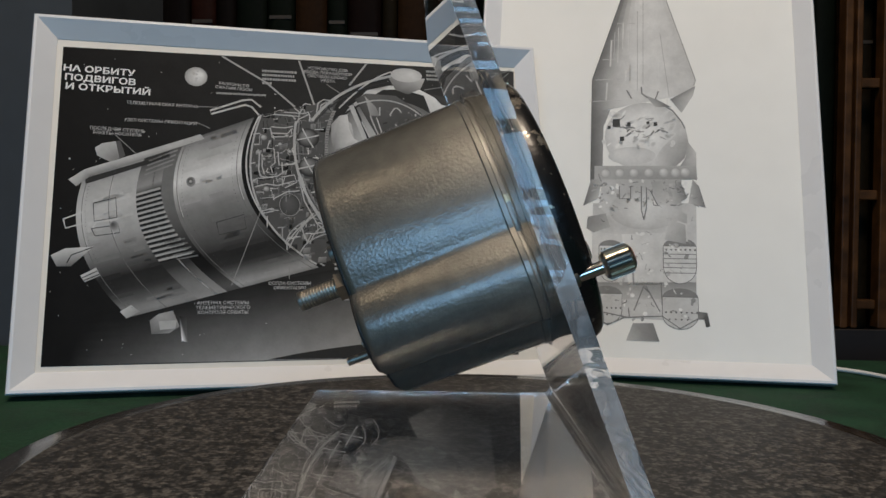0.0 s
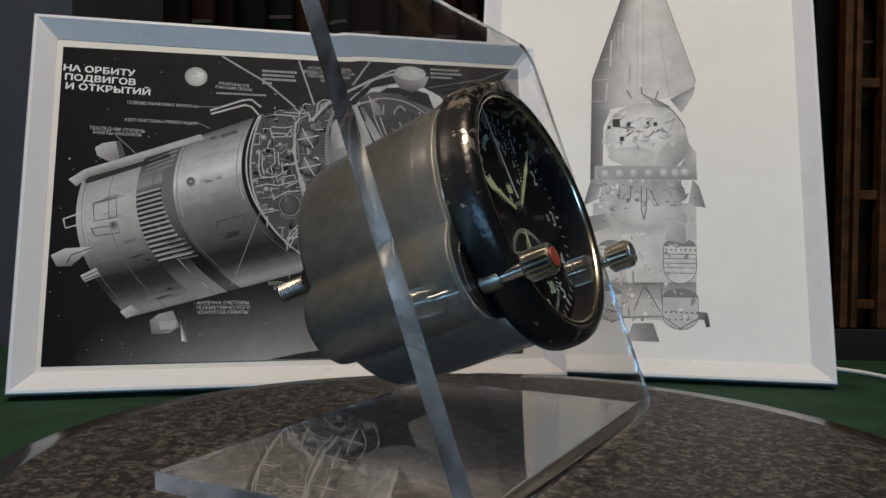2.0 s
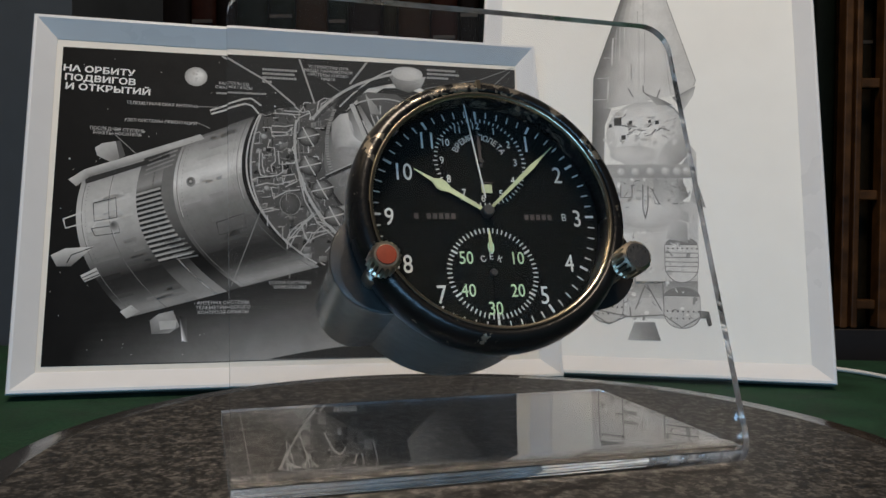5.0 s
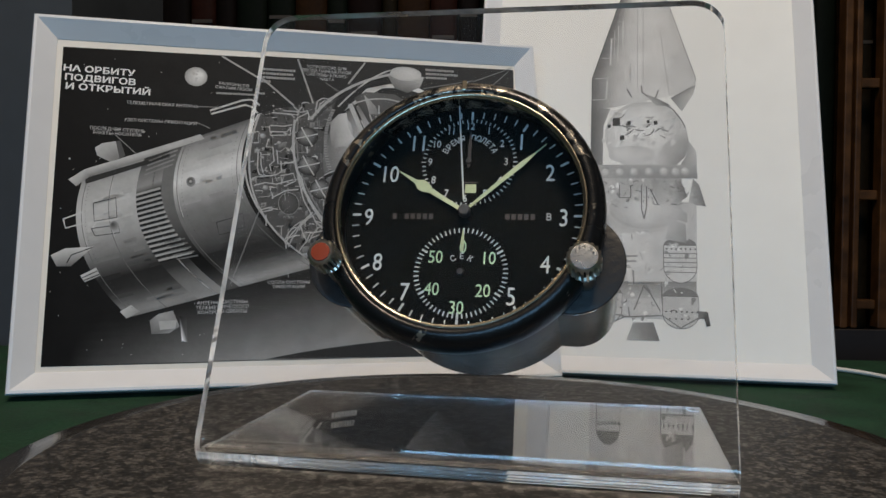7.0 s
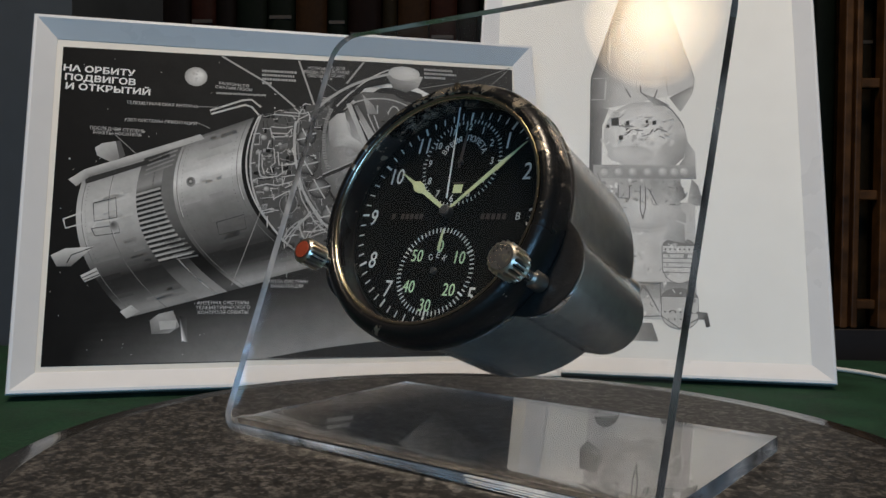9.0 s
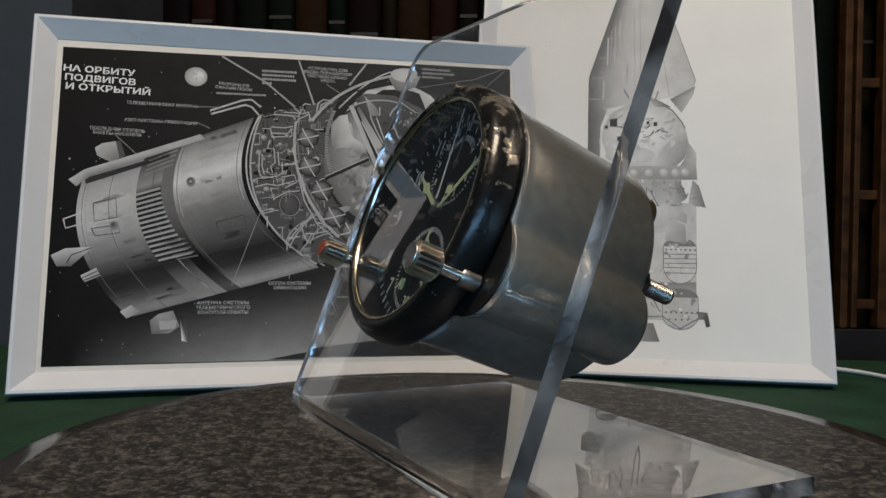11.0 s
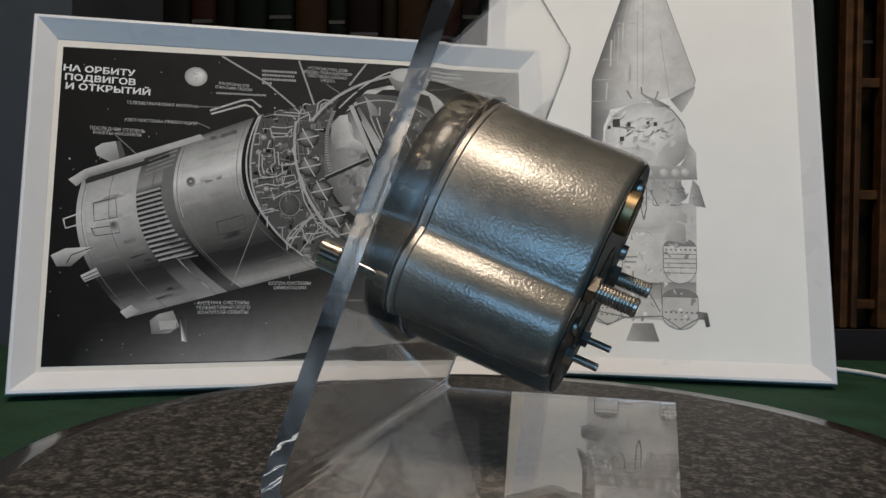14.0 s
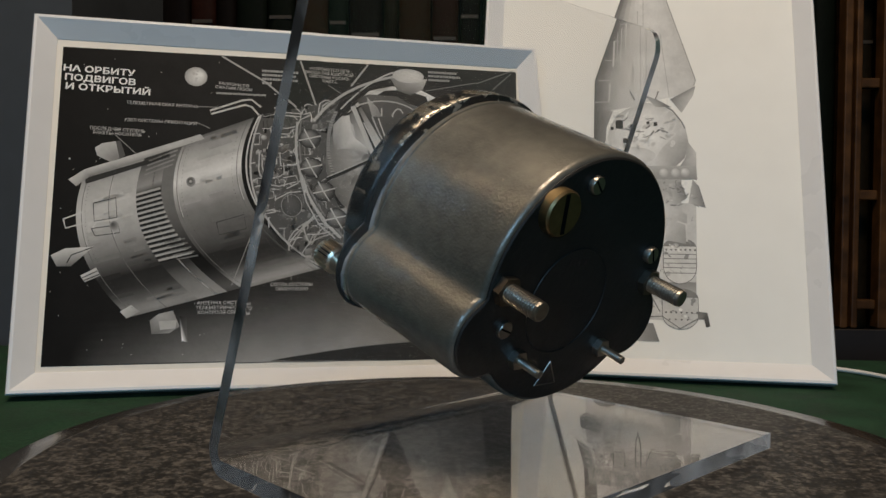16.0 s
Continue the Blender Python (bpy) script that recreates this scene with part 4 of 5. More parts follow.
    flat("bay_box", p, [(17.3, 132.8), (24.8, 134.5), (29.1, 123.1), (21.6, 117.4)], [0.55, 0.3, 0.2, 0.5], 11)
    flat("gear_box", p, [(-37.0, 108.9), (-24.9, 111.4), (-21.8, 101.8), (-33.1, 97.6), (-37.7, 100.8)], [0.24, 0.36, 0.5, 0.34, 0.26], 10)
    strokes("bay_lines", p, [[(-1.1, 131.2), (-1.1, 114.0), (0.7, 106.8)], [(2.3, 130.3), (2.3, 115.7), (0.7, 107.6)], [(-15.9, 131.1), (-15.8, 122.1), (-8.3, 122.1), (-8.3, 131.1)], [(5.3, 127.1), (9.7, 117.4)]], 0.8, 0.2, 12)
    strokes("bay_bracket", p, [[(22.2, 106.2), (28.8, 103.9), (31.0, 105.5)], [(28.1, 103.9), (28.6, 92.1)]], 1.1, 0.6, 12)
    for i in range(40):
        a = ((0.8, 125.0)[0] + r.uniform(-34, 34), (0.8, 125.0)[1] + r.uniform(-10, 9))
        strokes("bay_detail", p, [[a, (a[0] + r.uniform(-4, 4), a[1] + r.uniform(-1.5, 1.5))]], r.uniform(0.3, 0.9), r.choice((0.18, 0.3, 0.4)), 12)
    # engine bay
    flat("engine_ground", p, [(-33.8, 98.4), (34.4, 91.4), (33.8, 37.9), (-33.8, 39.7)], [0.64, 0.60, 0.58, 0.56], 4)
    flat("engine_bell_upper", p, [(-14.2, 96.6), (15.5, 98.2), (12.3, 61.9), (-9.7, 61.4)], [0.72, 0.62, 0.62, 0.74], 6)
    flat("engine_shade", p, [(-34.1, 62.8), (33.9, 64.3), (33.7, 52.9), (-34.0, 51.1)], [0.30, 0.28, 0.50, 0.52], 6)
    for x0, x1, y0, y1, lines in ((1174, 1232, 437, 503, True), (1060, 1102, 436, 500, False), (1046, 1102, 520, 572, False), (1172, 1234, 525, 580, False)):
        a, b = drawn(x0, y0), drawn(x1, y1)
        w, h = b[0] - a[0], a[1] - b[1]
        flat("domed_tank", p, arc(((a[0] + b[0]) / 2, a[1] - 0.5), w / 2, w * 0.28, 0, 180, 14), 0.24, 7)
        body = [(a[0], a[1]), (b[0], a[1])] + arc(((a[0] + b[0]) / 2, b[1] + h * 0.45), w / 2, h * 0.45, 0, -180, 18)
        flat("tank_body", p, body, 0.66 if y0 < 500 else 0.58, 8)
        strokes("tank_edge", p, [body + body[:1]], 0.45, 0.16, 9)
        dots("tank_rivets", p, [(a[0] + w * (k + 0.7) / 7, a[1] - h * 0.10 - (h * 0.38 if y0 > 500 else 0)) for k in range(7)], 0.65, 0.10, 10)
        if y0 > 500:
            dots("tank_rivets", p, [(a[0] + w * (k + 1.2) / 6, a[1] - h * 0.70) for k in range(4)], 0.65, 0.12, 10)
        if lines:
            strokes("tank_slats", p, [[(a[0], a[1] - h * q), (b[0], a[1] - h * q)] for q in (0.22, 0.34, 0.46, 0.58, 0.72)], 0.5, 0.2, 10)
    # photographic clutter: small shaded pieces, pipes and gaps of every size
    for x0, x1, z0, z1, n in ((-33, 34, 118, 136, 70), (-32, 33, 88, 118, 40), (-33, 33, 38, 90, 80)):
        for i in range(n):
            a, w, h = (r.uniform(x0, x1), r.uniform(z0, z1)), r.uniform(0.4, 2.2), r.uniform(0.3, 1.7)
            if abs(a[0]) < 16 and 98 < a[1] < 116:
                continue
            g = r.choice((0.26, 0.40, 0.5, 0.6, 0.74, 0.80))
            if i % 3:
                ball("small_fitting", p, a, w, h, min(0.82, g * 1.3), g, 9, r.uniform(-0.5, 0.5), r.uniform(-0.5, 0.5), r.uniform(0, 180), 9, 2)
            else:
                strokes("thin_pipe", p, [curve(a, (a[0] + r.uniform(-3, 3), a[1] + r.uniform(-3, 3)), (a[0] + r.uniform(-5, 5), a[1] + r.uniform(-5, 5)), 5)], r.uniform(0.2, 0.6), g * 0.6, 11)
    for i in range(46):
        a = (r.uniform(-27, 22), r.uniform(160, 186))
        ball("capsule_patch", p, a, r.uniform(1, 5), r.uniform(0.5, 2.2), r.choice((0.5, 0.62, 0.84)), 0.70, 8, 0, 0, r.uniform(0, 60), 12, 3)
    for i in range(30):
        x, z = r.uniform(-30, 30), r.uniform(205, 262)
        if abs(x) < (330 - z) * 0.26:
            strokes("brush_streak", p, [[(x, z), (x * 1.03, z - r.uniform(8, 30))]], r.uniform(0.3, 1.2), ramp_at(shade, 0.5 + x / (330 - z) / 0.62 * 0.5) * r.uniform(0.92, 1.06), 3)
    flat("nozzle", p, [(-6.7, 35.9), (6.3, 36.3), (10.2, 24.2), (-11.0, 24.2)], [0.35, 0.25, 0.22, 0.5], 8)
    strokes("truss", p, [[(-33.8, 41.2), (-23.1, 34.3), (-12.2, 39.5), (12.1, 41.0), (23.4, 33.1), (36.3, 41.0)], [(-33.9, 44.2), (-10.3, 39.6)], [(0.6, 61.6), (-6.0, 44.3)], [(1.3, 61.6), (10.7, 44.0)], [(-9.6, 46.1), (-8.9, 39.6)], [(11.5, 63.8), (12.1, 48.6)]], 0.8, 0.22, 11)
    strokes("truss", p, [[(-6.7, 71.1), (-6.0, 58.8)], [(-13.0, 80.8), (-3.8, 81.0)], [(-13.0, 77.3), (-4.5, 77.4)]], 1.2, 0.34, 11)
    flat("vernier", p, [(34.3, 44.7), (40.6, 44.1), (42.2, 35.2), (39.7, 34.4), (38.4, 39.6), (34.9, 39.4)], [0.25, 0.14, 0.08, 0.08, 0.1, 0.25], 9)


draw_spacecraft()
draw_rocket()


# ---- the turntable ----
DISC_R = 0.151
bm = bmesh.new()
lathe(bm, [(0, 0), (DISC_R - 0.0115, 0)], 160)
disc = thing("turntable", Matrix.Identity(4), "round dark speckled granite turntable with a polished rim", "turntable")
smooth(part("granite_top", bm, GRANITE, disc))
bm = bmesh.new()
lathe(bm, [(DISC_R - 0.0115, 0), (DISC_R - 0.003, -0.0001), (DISC_R - 0.001, -0.0012), (DISC_R, -0.003), (DISC_R, -0.0125), (DISC_R - 0.0015, -0.014), (0, -0.014)], 160)
smooth(part("rim", bm, POLISHED, disc, "polished dark granite rim"), 50)
bm = bmesh.new()
lathe(bm, [(0, -0.0145), (0.11, -0.0145), (0.11, -0.0229), (0, -0.0229)], 64)
part("foot", bm, RUBBER, disc, "black plastic bearing foot")


# ---- the acrylic stand ----
STAND_X0, STAND_X1 = -0.0787, 0.0752
STAND_LEAN = math.atan(0.376)
CLOCK_AT = Matrix.Translation((-0.0028, -0.0153, 0.0783)) @ pose(0, 0, 0, 68.47, 0, 0)


def build_stand():
    th, ri = 0.005, 0.0025
    y_back, y_bend = 0.0622, -0.0300
    # centre line of the bend: from the base (towards -y) up into the leaning plate
    turn = math.pi - (math.pi / 2 - STAND_LEAN)
    rm = ri + th / 2
    flat = y_back - y_bend
    arc = rm * turn
    rise = 0.1455

    def place(u, v, s):
        """u across, v along the sheet, s: -0.5 the inner (upper) to 0.5 the outer face."""
        if v <= flat:
            c, d = Vector((0, y_bend + (y_back - y_bend + 0.015 * u) * (flat - v) / flat, th / 2)), Vector((0, 0, -1))
        else:
            a = min((v - flat) / arc, 1.0) * turn
            d = Vector((0, -math.sin(a), -math.cos(a)))
            c = Vector((0, y_bend, th / 2 + rm)) + d * rm
            if v > flat + arc:
                c += Vector((0, -math.cos(turn), math.sin(turn))) * (v - flat - arc)
        p = c + d * (s * th)
        return (u, p.y + 0.015 * u, p.z + 0.0004)

    top = flat + arc + rise
    # hole where the clock goes through the leaning plate
    up = Vector(place(0, top, 0)) - Vector(place(0, flat + arc, 0))
    start = Vector(place(0, flat + arc, 0))
    k = (Vector(CLOCK_AT.translation) - start).dot(up.normalized()) - 0.002
    hc = (CLOCK_AT.translation.x + 0.0005, flat + arc + k)
    flat2d = []
    rc = 0.010
    for i in range(9):
        a = math.pi / 2 * i / 8
        flat2d.append((STAND_X1 - rc + rc * math.cos(a), top - rc + rc * math.sin(a)))
    for i in range(9):
        a = math.pi / 2 + math.pi / 2 * i / 8
        flat2d.append((STAND_X0 + rc + rc * math.cos(a), top - rc + rc * math.sin(a)))
    flat2d = [(STAND_X1, flat + arc)] + flat2d + [(STAND_X0, flat + arc)]
    hole = []
    for i in range(72):
        a = 2 * math.pi * i / 72
        r = case_radius(a) + 0.0006
        hole.append((hc[0] + r * math.cos(a), hc[1] + r * math.sin(a)))
    tmp = bmesh.new()
    o = [tmp.verts.new((x, y, 0)) for x, y in flat2d]
    hv = [tmp.verts.new((x, y, 0)) for x, y in hole]
    es = [tmp.edges.new((o[i], o[(i + 1) % len(o)])) for i in range(len(o))] + [tmp.edges.new((hv[i], hv[(i + 1) % 72])) for i in range(72)]
    bmesh.ops.triangle_fill(tmp, use_beauty=True, edges=es)
    tmp.verts.index_update()
    uv = [(v.co.x, v.co.y) for v in tmp.verts]
    faces = [[v.index for v in f.verts] for f in tmp.faces]
    last_l, last_r = len(o) - 1, 0
    tmp.free()
    seg = 12
    for i in range(seg - 1, -2, -1):
        v = flat + arc * i / seg if i >= 0 else 0.0
        uv += [(STAND_X0, v), (STAND_X1, v)]
        a, b = len(uv) - 2, len(uv) - 1
        faces.append([last_l, last_r, b, a])
        last_l, last_r = a, b
    bm = bmesh.new()
    up_v = [bm.verts.new(place(u, v, -0.5)) for u, v in uv]
    lo_v = [bm.verts.new(place(u, v, 0.5)) for u, v in uv]
    seen = collections.Counter()
    for f in faces:
        bm.faces.new([up_v[i] for i in f]), bm.faces.new([lo_v[i] for i in reversed(f)])
        for i in range(len(f)):
            seen[frozenset((f[i], f[(i + 1) % len(f)]))] += 1
    for e, c in seen.items():
        if c == 1:
            i, j = tuple(e)
            q = bm.faces.new([up_v[i], up_v[j], lo_v[j], lo_v[i]])
            q.material_index = 1
    bmesh.ops.recalc_face_normals(bm, faces=bm.faces)
    holder = thing("display_stand", Matrix.Identity(4), "clear bent acrylic display stand with a leaning plate, on the turntable", "display stand")
    for k, name, mat, label in ((0, "bent_sheet", ACRYLIC, "clear glossy acrylic sheet"), (1, "sawn_edge", ACRYLIC_CUT, "sawn acrylic edge, whitened for the light it gathers")):
        one = bm.copy()
        bmesh.ops.delete(one, geom=[f for f in one.faces if f.material_index != k], context="FACES")
        for f in one.faces:
            f.material_index = 0
        me = bpy.data.meshes.new(name)
        one.to_mesh(me)
        one.free()
        me.materials.append(mat)
        ob = new(name, me)
        ob.parent = holder
        ob.visible_shadow = False
        tagged(ob, label)
        smooth(ob, 30)
    bm.free()
    return holder


# ---- the clock ----
CASE_R, LOBE_X, LOBE_Y, LOBE_R = 0.0390, 0.0325, -0.0148, 0.0130


def case_radius(a, grow=0.0):
    """Outline of the case round its axis: a circle with two lobes under the knobs."""
    best = CASE_R + grow
    for s in (-1, 1):
        cx, cy, r = s * LOBE_X, LOBE_Y, LOBE_R + grow
        b = cx * math.cos(a) + cy * math.sin(a)
        q = b * b - (cx * cx + cy * cy - r * r)
        if q > 0 and b > 0:
            best = max(best, b + math.sqrt(q))
    return best


def case_ring(n=144):
    def ring(inset):
        out = []
        for i in range(n):
            a = 2 * math.pi * i / n
            r = case_radius(a, -inset)
            out.append((r * math.cos(a), r * math.sin(a)))
        return out
    return ring


def hexagon(bm, x, y, z0, z1, r):
    return lathe(bm, [(0, z0), (r, z0), (r, z1), (0, z1)], 6, (x, y))


def threaded(bm, x, y, z0, z1, r, pitch):
    prof, z = [(0, z0), (r, z0)], z0
    step = -pitch if z1 < z0 else pitch
    while abs(z1 - z) > abs(step) * 1.5:
        prof += [(r, z + step * 0.2), (r * 0.86, z + step * 0.55), (r, z + step * 0.95)]
        z += step
    prof += [(r * 0.95, z1 - step * 0.3), (r * 0.75, z1), (0, z1)]
    return lathe(bm, prof, 20, (x, y))


PALE_SPOT = shader("pale_paint_spot", (0.34, 0.38, 0.30), 0.5, 0.0, 0.15, 500.0)
SCAR = shader("bare_scar", (0.035, 0.030, 0.022), 0.5, 0.0, 0.3, 800.0)


def build_clock():
    c = thing("aircraft_clock", CLOCK_AT, "old aircraft clock, black dial, chipped black bezel, in the acrylic stand", "clock")
    bm = bmesh.new()
    loft(bm, case_ring(), [(0.0004, -0.0046), (0.0001, -0.0085), (-0.0013, -0.0087), (-0.0016, -0.0090), (-0.0016, -0.0104), (-0.0012, -0.0107), (-0.0010, -0.020), (-0.0004, -0.0548), (-0.0002, -0.0559), (0.0003, -0.0566), (0.0010, -0.0570), (0.0016, -0.05705)])
    smooth(part("case", bm, CASE_PAINT, c, "grey painted lobed metal case"), 32)
    bm = bmesh.new()
    loft(bm, case_ring(), [(0.0009, -0.0566), (0.0009, -0.0573), (0.0014, -0.0577)])
    smooth(part("back_plate", bm, BACK_PAINT, c, "dark painted back plate"), 32)
    bm = bmesh.new()
    loft(bm, case_ring(), [(-0.0014, -0.0047), (-0.0027, -0.0045), (-0.0029, -0.0042), (-0.0027, -0.0038), (-0.0014, -0.0036)])
    smooth(part("flange", bm, FLANGE_PAINT, c, "thin worn mounting flange"), 32)
    bm = bmesh.new()
    lathe(bm, [(0.0379, -0.0034), (0.0414, -0.0034), (0.0425, -0.0028), (0.0430, -0.0012), (0.0430, 0.0016), (0.0426, 0.0044), (0.0416, 0.0064), (0.0401, 0.0076), (0.0385, 0.0079), (0.0377, 0.0074), (0.0374, 0.0056), (0.0374, -0.0024)], 128, closed=True)
    smooth(part("bezel", bm, BEZEL_PAINT, c, "black enamel bezel chipped to bare metal"), 50)
    part("notch", box(bmesh.new(), -0.0018, -0.0002, 0.0384, 0.0417, 0.0010, 0.00805, 0.0002), BRIGHT, c, "small bright index notch")
    bm = bmesh.new()
    lathe(bm, [(0.0362, 0.0064), (0.0364, 0.0072), (0.0369, 0.0076), (0.0375, 0.0075), (0.03755, 0.0064), (0.0369, 0.0060)], 128, closed=True)
    smooth(part("retaining_ring", bm, BRIGHT, c, "bright brass-coloured ring round the glass"), 60)
    bm = bmesh.new()
    lathe(bm, [(0, 0.0066), (0.0368, 0.0066), (0.0368, 0.0052), (0, 0.0052)], 96)
    g = part("glass", bm, GLASS, c, "clear flat watch glass")
    g.visible_shadow = False
    front = set(c.children)
    for ob in front:
        if ob.name.split(".")[0] in ("bezel", "notch", "retaining_ring", "glass"):
            ob.location = (-0.0005, -0.0014, 0.0)
    bm = bmesh.new()
    lathe(bm, [(0, 0.0), (0.0376, 0.0), (0.0376, -0.0008), (0, -0.0008)], 96)
    dial = part("dial", bm, BLACK, c, "matt black dial with white numerals")

    def tick(parent, cx, cy, a, r0, r1, w, mat):
        m = Matrix.Translation((cx, cy, 0)) @ Matrix.Rotation(-a, 4, "Z")
        bm = bmesh.new()
        box(bm, -w / 2, w / 2, r0, r1, 0.00004, 0.00012)
        bm.transform(m)
        return part("tick", bm, mat, parent)

    for i in range(60):
        five = i % 5 == 0
        tick(dial, 0, -0.0008, 2 * math.pi * i / 60, 0.0325 if five else 0.0330, 0.0352, 0.0007 if five else 0.00035, WHITE_INK)
    for i in range(60):
        five = i % 10 == 0
        tick(dial, 0, -0.0190, 2 * math.pi * i / 60, 0.0121 if five else 0.0126, 0.0141, 0.0006 if five else 0.00035, WHITE_INK)
    for i in range(60):
        tick(dial, 0, 0.0170, 2 * math.pi * i / 60, 0.0137, 0.0148 if i % 5 else 0.0151, 0.0003, WHITE_INK)
    for s, x, y in (("1", 15.9, 23.4), ("2", 25.1, 12.9), ("3", 29.6, -1.7), ("4", 24.8, -16.4), ("5", 15.3, -26.3), ("7", -16.4, -25.7), ("8", -25.6, -16.5), ("9", -30.0, -1.9), ("10", -24.9, 12.6), ("11", -16.5, 23.3)):
        lettering("numeral", s, 0.0078, pose(x / 1000, y / 1000, 0.0001), WHITE_INK, dial, 0.80)
    for s, x, y in (("10", 8.0, -14.6), ("20", 7.0, -24.7), ("30", -0.5, -30.0), ("40", -8.2, -24.5), ("50", -7.9, -14.5), ("0", 0.2, -11.2)):
        lettering("numeral", s, 0.0056, pose(x / 1000, y / 1000, 0.00016), LUME, dial, 0.82, label="pale green luminous numeral")
    for i in range(1, 13):
        a = math.radians(30 * i)
        lettering("numeral", str(i), 0.0034, pose(0.0119 * math.sin(a) - 0.0004, 0.0170 + 0.0123 * math.cos(a), 0.0001), WHITE_INK, dial, 0.85)
    words = "ВРЕМЯ ПОЛЕТА"
    for i, ch in enumerate(words):
        a = math.radians(-62 + 124 * i / (len(words) - 1))
        if ch != " ":
            lettering("letter", ch, 0.0027, pose(0.0085 * math.sin(a), 0.0168 + 0.0085 * math.cos(a), 0.0001, 0, 0, -math.degrees(a)), WHITE_INK, dial, 0.9)
    for i, ch in enumerate("СЕК"):
        a = math.radians(-32 + 32 * i)
        lettering("letter", ch, 0.0026, pose(0.0048 * math.sin(a), -0.0190 + 0.0050 * math.cos(a), 0.0001, 0, 0, -math.degrees(a) * 0.8), WHITE_INK, dial, 0.9)
    lettering("letter", "В", 0.0030, pose(0.0252, -0.0013, 0.0001), WHITE_INK, dial, 0.9)
    for x0, n in ((-0.0225, 7), (0.0122, 5)):
        for i in range(n):
            if not (n == 7 and i == 1):
                part("faded_mark", box(bmesh.new(), x0 + 0.0019 * i, x0 + 0.0019 * i + 0.0013, -0.0021, -0.0003, 0.00004, 0.0001), DIM_INK, dial)
    part("flag_window", box(bmesh.new(), -0.0006, 0.0028, 0.0066, 0.0094, 0.00005, 0.00015), LUME_OLD, dial, "pale flight-time flag window")
    part("flag_window_lip", box(bmesh.new(), -0.0012, 0.0034, 0.0098, 0.0102, 0.00005, 0.00025), DIM_INK, dial)

    def pointer(name, cx, cy, deg, outline, z, mat, label):
        bm = bmesh.new()
        a = [bm.verts.new((x, y, z)) for x, y in outline]
        b = [bm.verts.new((x, y, z + 0.00025)) for x, y in outline]
        n = len(a)
        for i in range(n):
            bm.faces.new([a[i], a[(i + 1) % n], b[(i + 1) % n], b[i]])
        bm.faces.new(a), bm.faces.new(b)
        bm.transform(Matrix.Translation((cx, cy, 0)) @ Matrix.Rotation(-radians(deg), 4, "Z"))
        return part(name, bm, mat, c, label)

    def mirrored(pts):
        return [(x, y) for x, y in pts] + [(-x, y) for x, y in reversed(pts)]

    pointer("hour_hand", 0, 0, -58, mirrored([(0.0006, 0.002), (0.0008, 0.0130), (0.0017, 0.0150), (0.0018, 0.0168), (0.0006, 0.0188), (0.00012, 0.0255)]), 0.0010, LUME_OLD, "pale luminous hour hand")
    pointer("minute_hand", 0, 0, 47, mirrored([(0.0004, 0.002), (0.0006, 0.012), (0.0008, 0.0225), (0.0002, 0.028), (0.0001, 0.0325)]), 0.0016, LUME_OLD, "pale luminous minute hand")
    pointer("chronograph_hand", 0, 0, -6.5, mirrored([(0.00022, 0.004), (0.00018, 0.0360)]), 0.0022, WHITE_INK, "thin white chronograph hand")
    pointer("small_hand", 0, 0.0170, 0, mirrored([(0.0004, -0.002), (0.0005, 0.006), (0.0001, 0.0105)]), 0.0005, DIM_INK, "dark flight-time hand")
    pointer("seconds_hand", 0, -0.0190, 0, mirrored([(0.0009, -0.008), (0.0004, -0.005), (0.0003, 0.004)]), 0.0005, BLACK, "black small-seconds hand")
    pointer("seconds_tip", 0, -0.0190, 0, mirrored([(0.00045, 0.0065), (0.0005, 0.0095), (0.0001, 0.0135)]), 0.0006, LUME_OLD, "pale tip of the seconds hand")
    for x, y, r, h in ((0, 0, 0.0018, 0.003), (0, 0.017, 0.0009, 0.0011), (0, -0.019, 0.0011, 0.0011)):
        smooth(part("arbor_cap", lathe(bmesh.new(), [(r, 0.0001), (r, h - 0.0003), (r * 0.8, h), (0, h)], 24, (x, y)), BACK_PAINT, c, "small dark arbor cap"))

    # the dial lies well behind the glass
    for ob in c.children:
        if ob not in front:
            ob.location.z -= 0.0027
            ob.scale = (1.011, 1.011, 1.0)

    for s, tip, kr in ((-1, 0.0184, 0.0040), (1, 0.0181, 0.0045)):
        x, y = s * 0.0368, -0.0208
        knob = part("knob", bmesh.new(), KNURLED, c, "knurled chromed knob")
        bm = bmesh.new()
        n = 108
        rings = []
        for r, z in ((0.8, -0.0084), (0.97, -0.0077), (1.02, -0.0074), (1.02, -0.0010), (0.96, -0.0005), (0.84, 0.0)):
            ring = []
            for i in range(n):
                a = 2 * math.pi * i / n
                rr = kr * (r + (0.05 if i % 6 in (0, 1, 2) else -0.24) * (-0.0076 < z < -0.0008))
                ring.append(bm.verts.new((x + rr * math.cos(a), y + rr * math.sin(a), tip + z)))
            rings.append(ring)
        for p, q in zip(rings, rings[1:]):
            for i in range(n):
                # Dark groove faces: dirt, plus shade put into the colour for contrast.
                bm.faces.new([p[i], p[(i + 1) % n], q[(i + 1) % n], q[i]]).material_index = int(p is rings[2] and i % 6 in (3, 4))
        bm.faces.new(rings[0]), bm.faces.new(rings[-1])
        bmesh.ops.recalc_face_normals(bm, faces=bm.faces)
        knob.data.materials.append(BACK_PAINT)
        bm.to_mesh(knob.data)
        bm.free()
        smooth(part("stem", lathe(bmesh.new(), [(0, -0.003), (0.0019, -0.003), (0.0019, tip - 0.0082), (0, tip - 0.0082)], 28, (x, y)), CHROME, knob, "slim chromed stem"), 40)
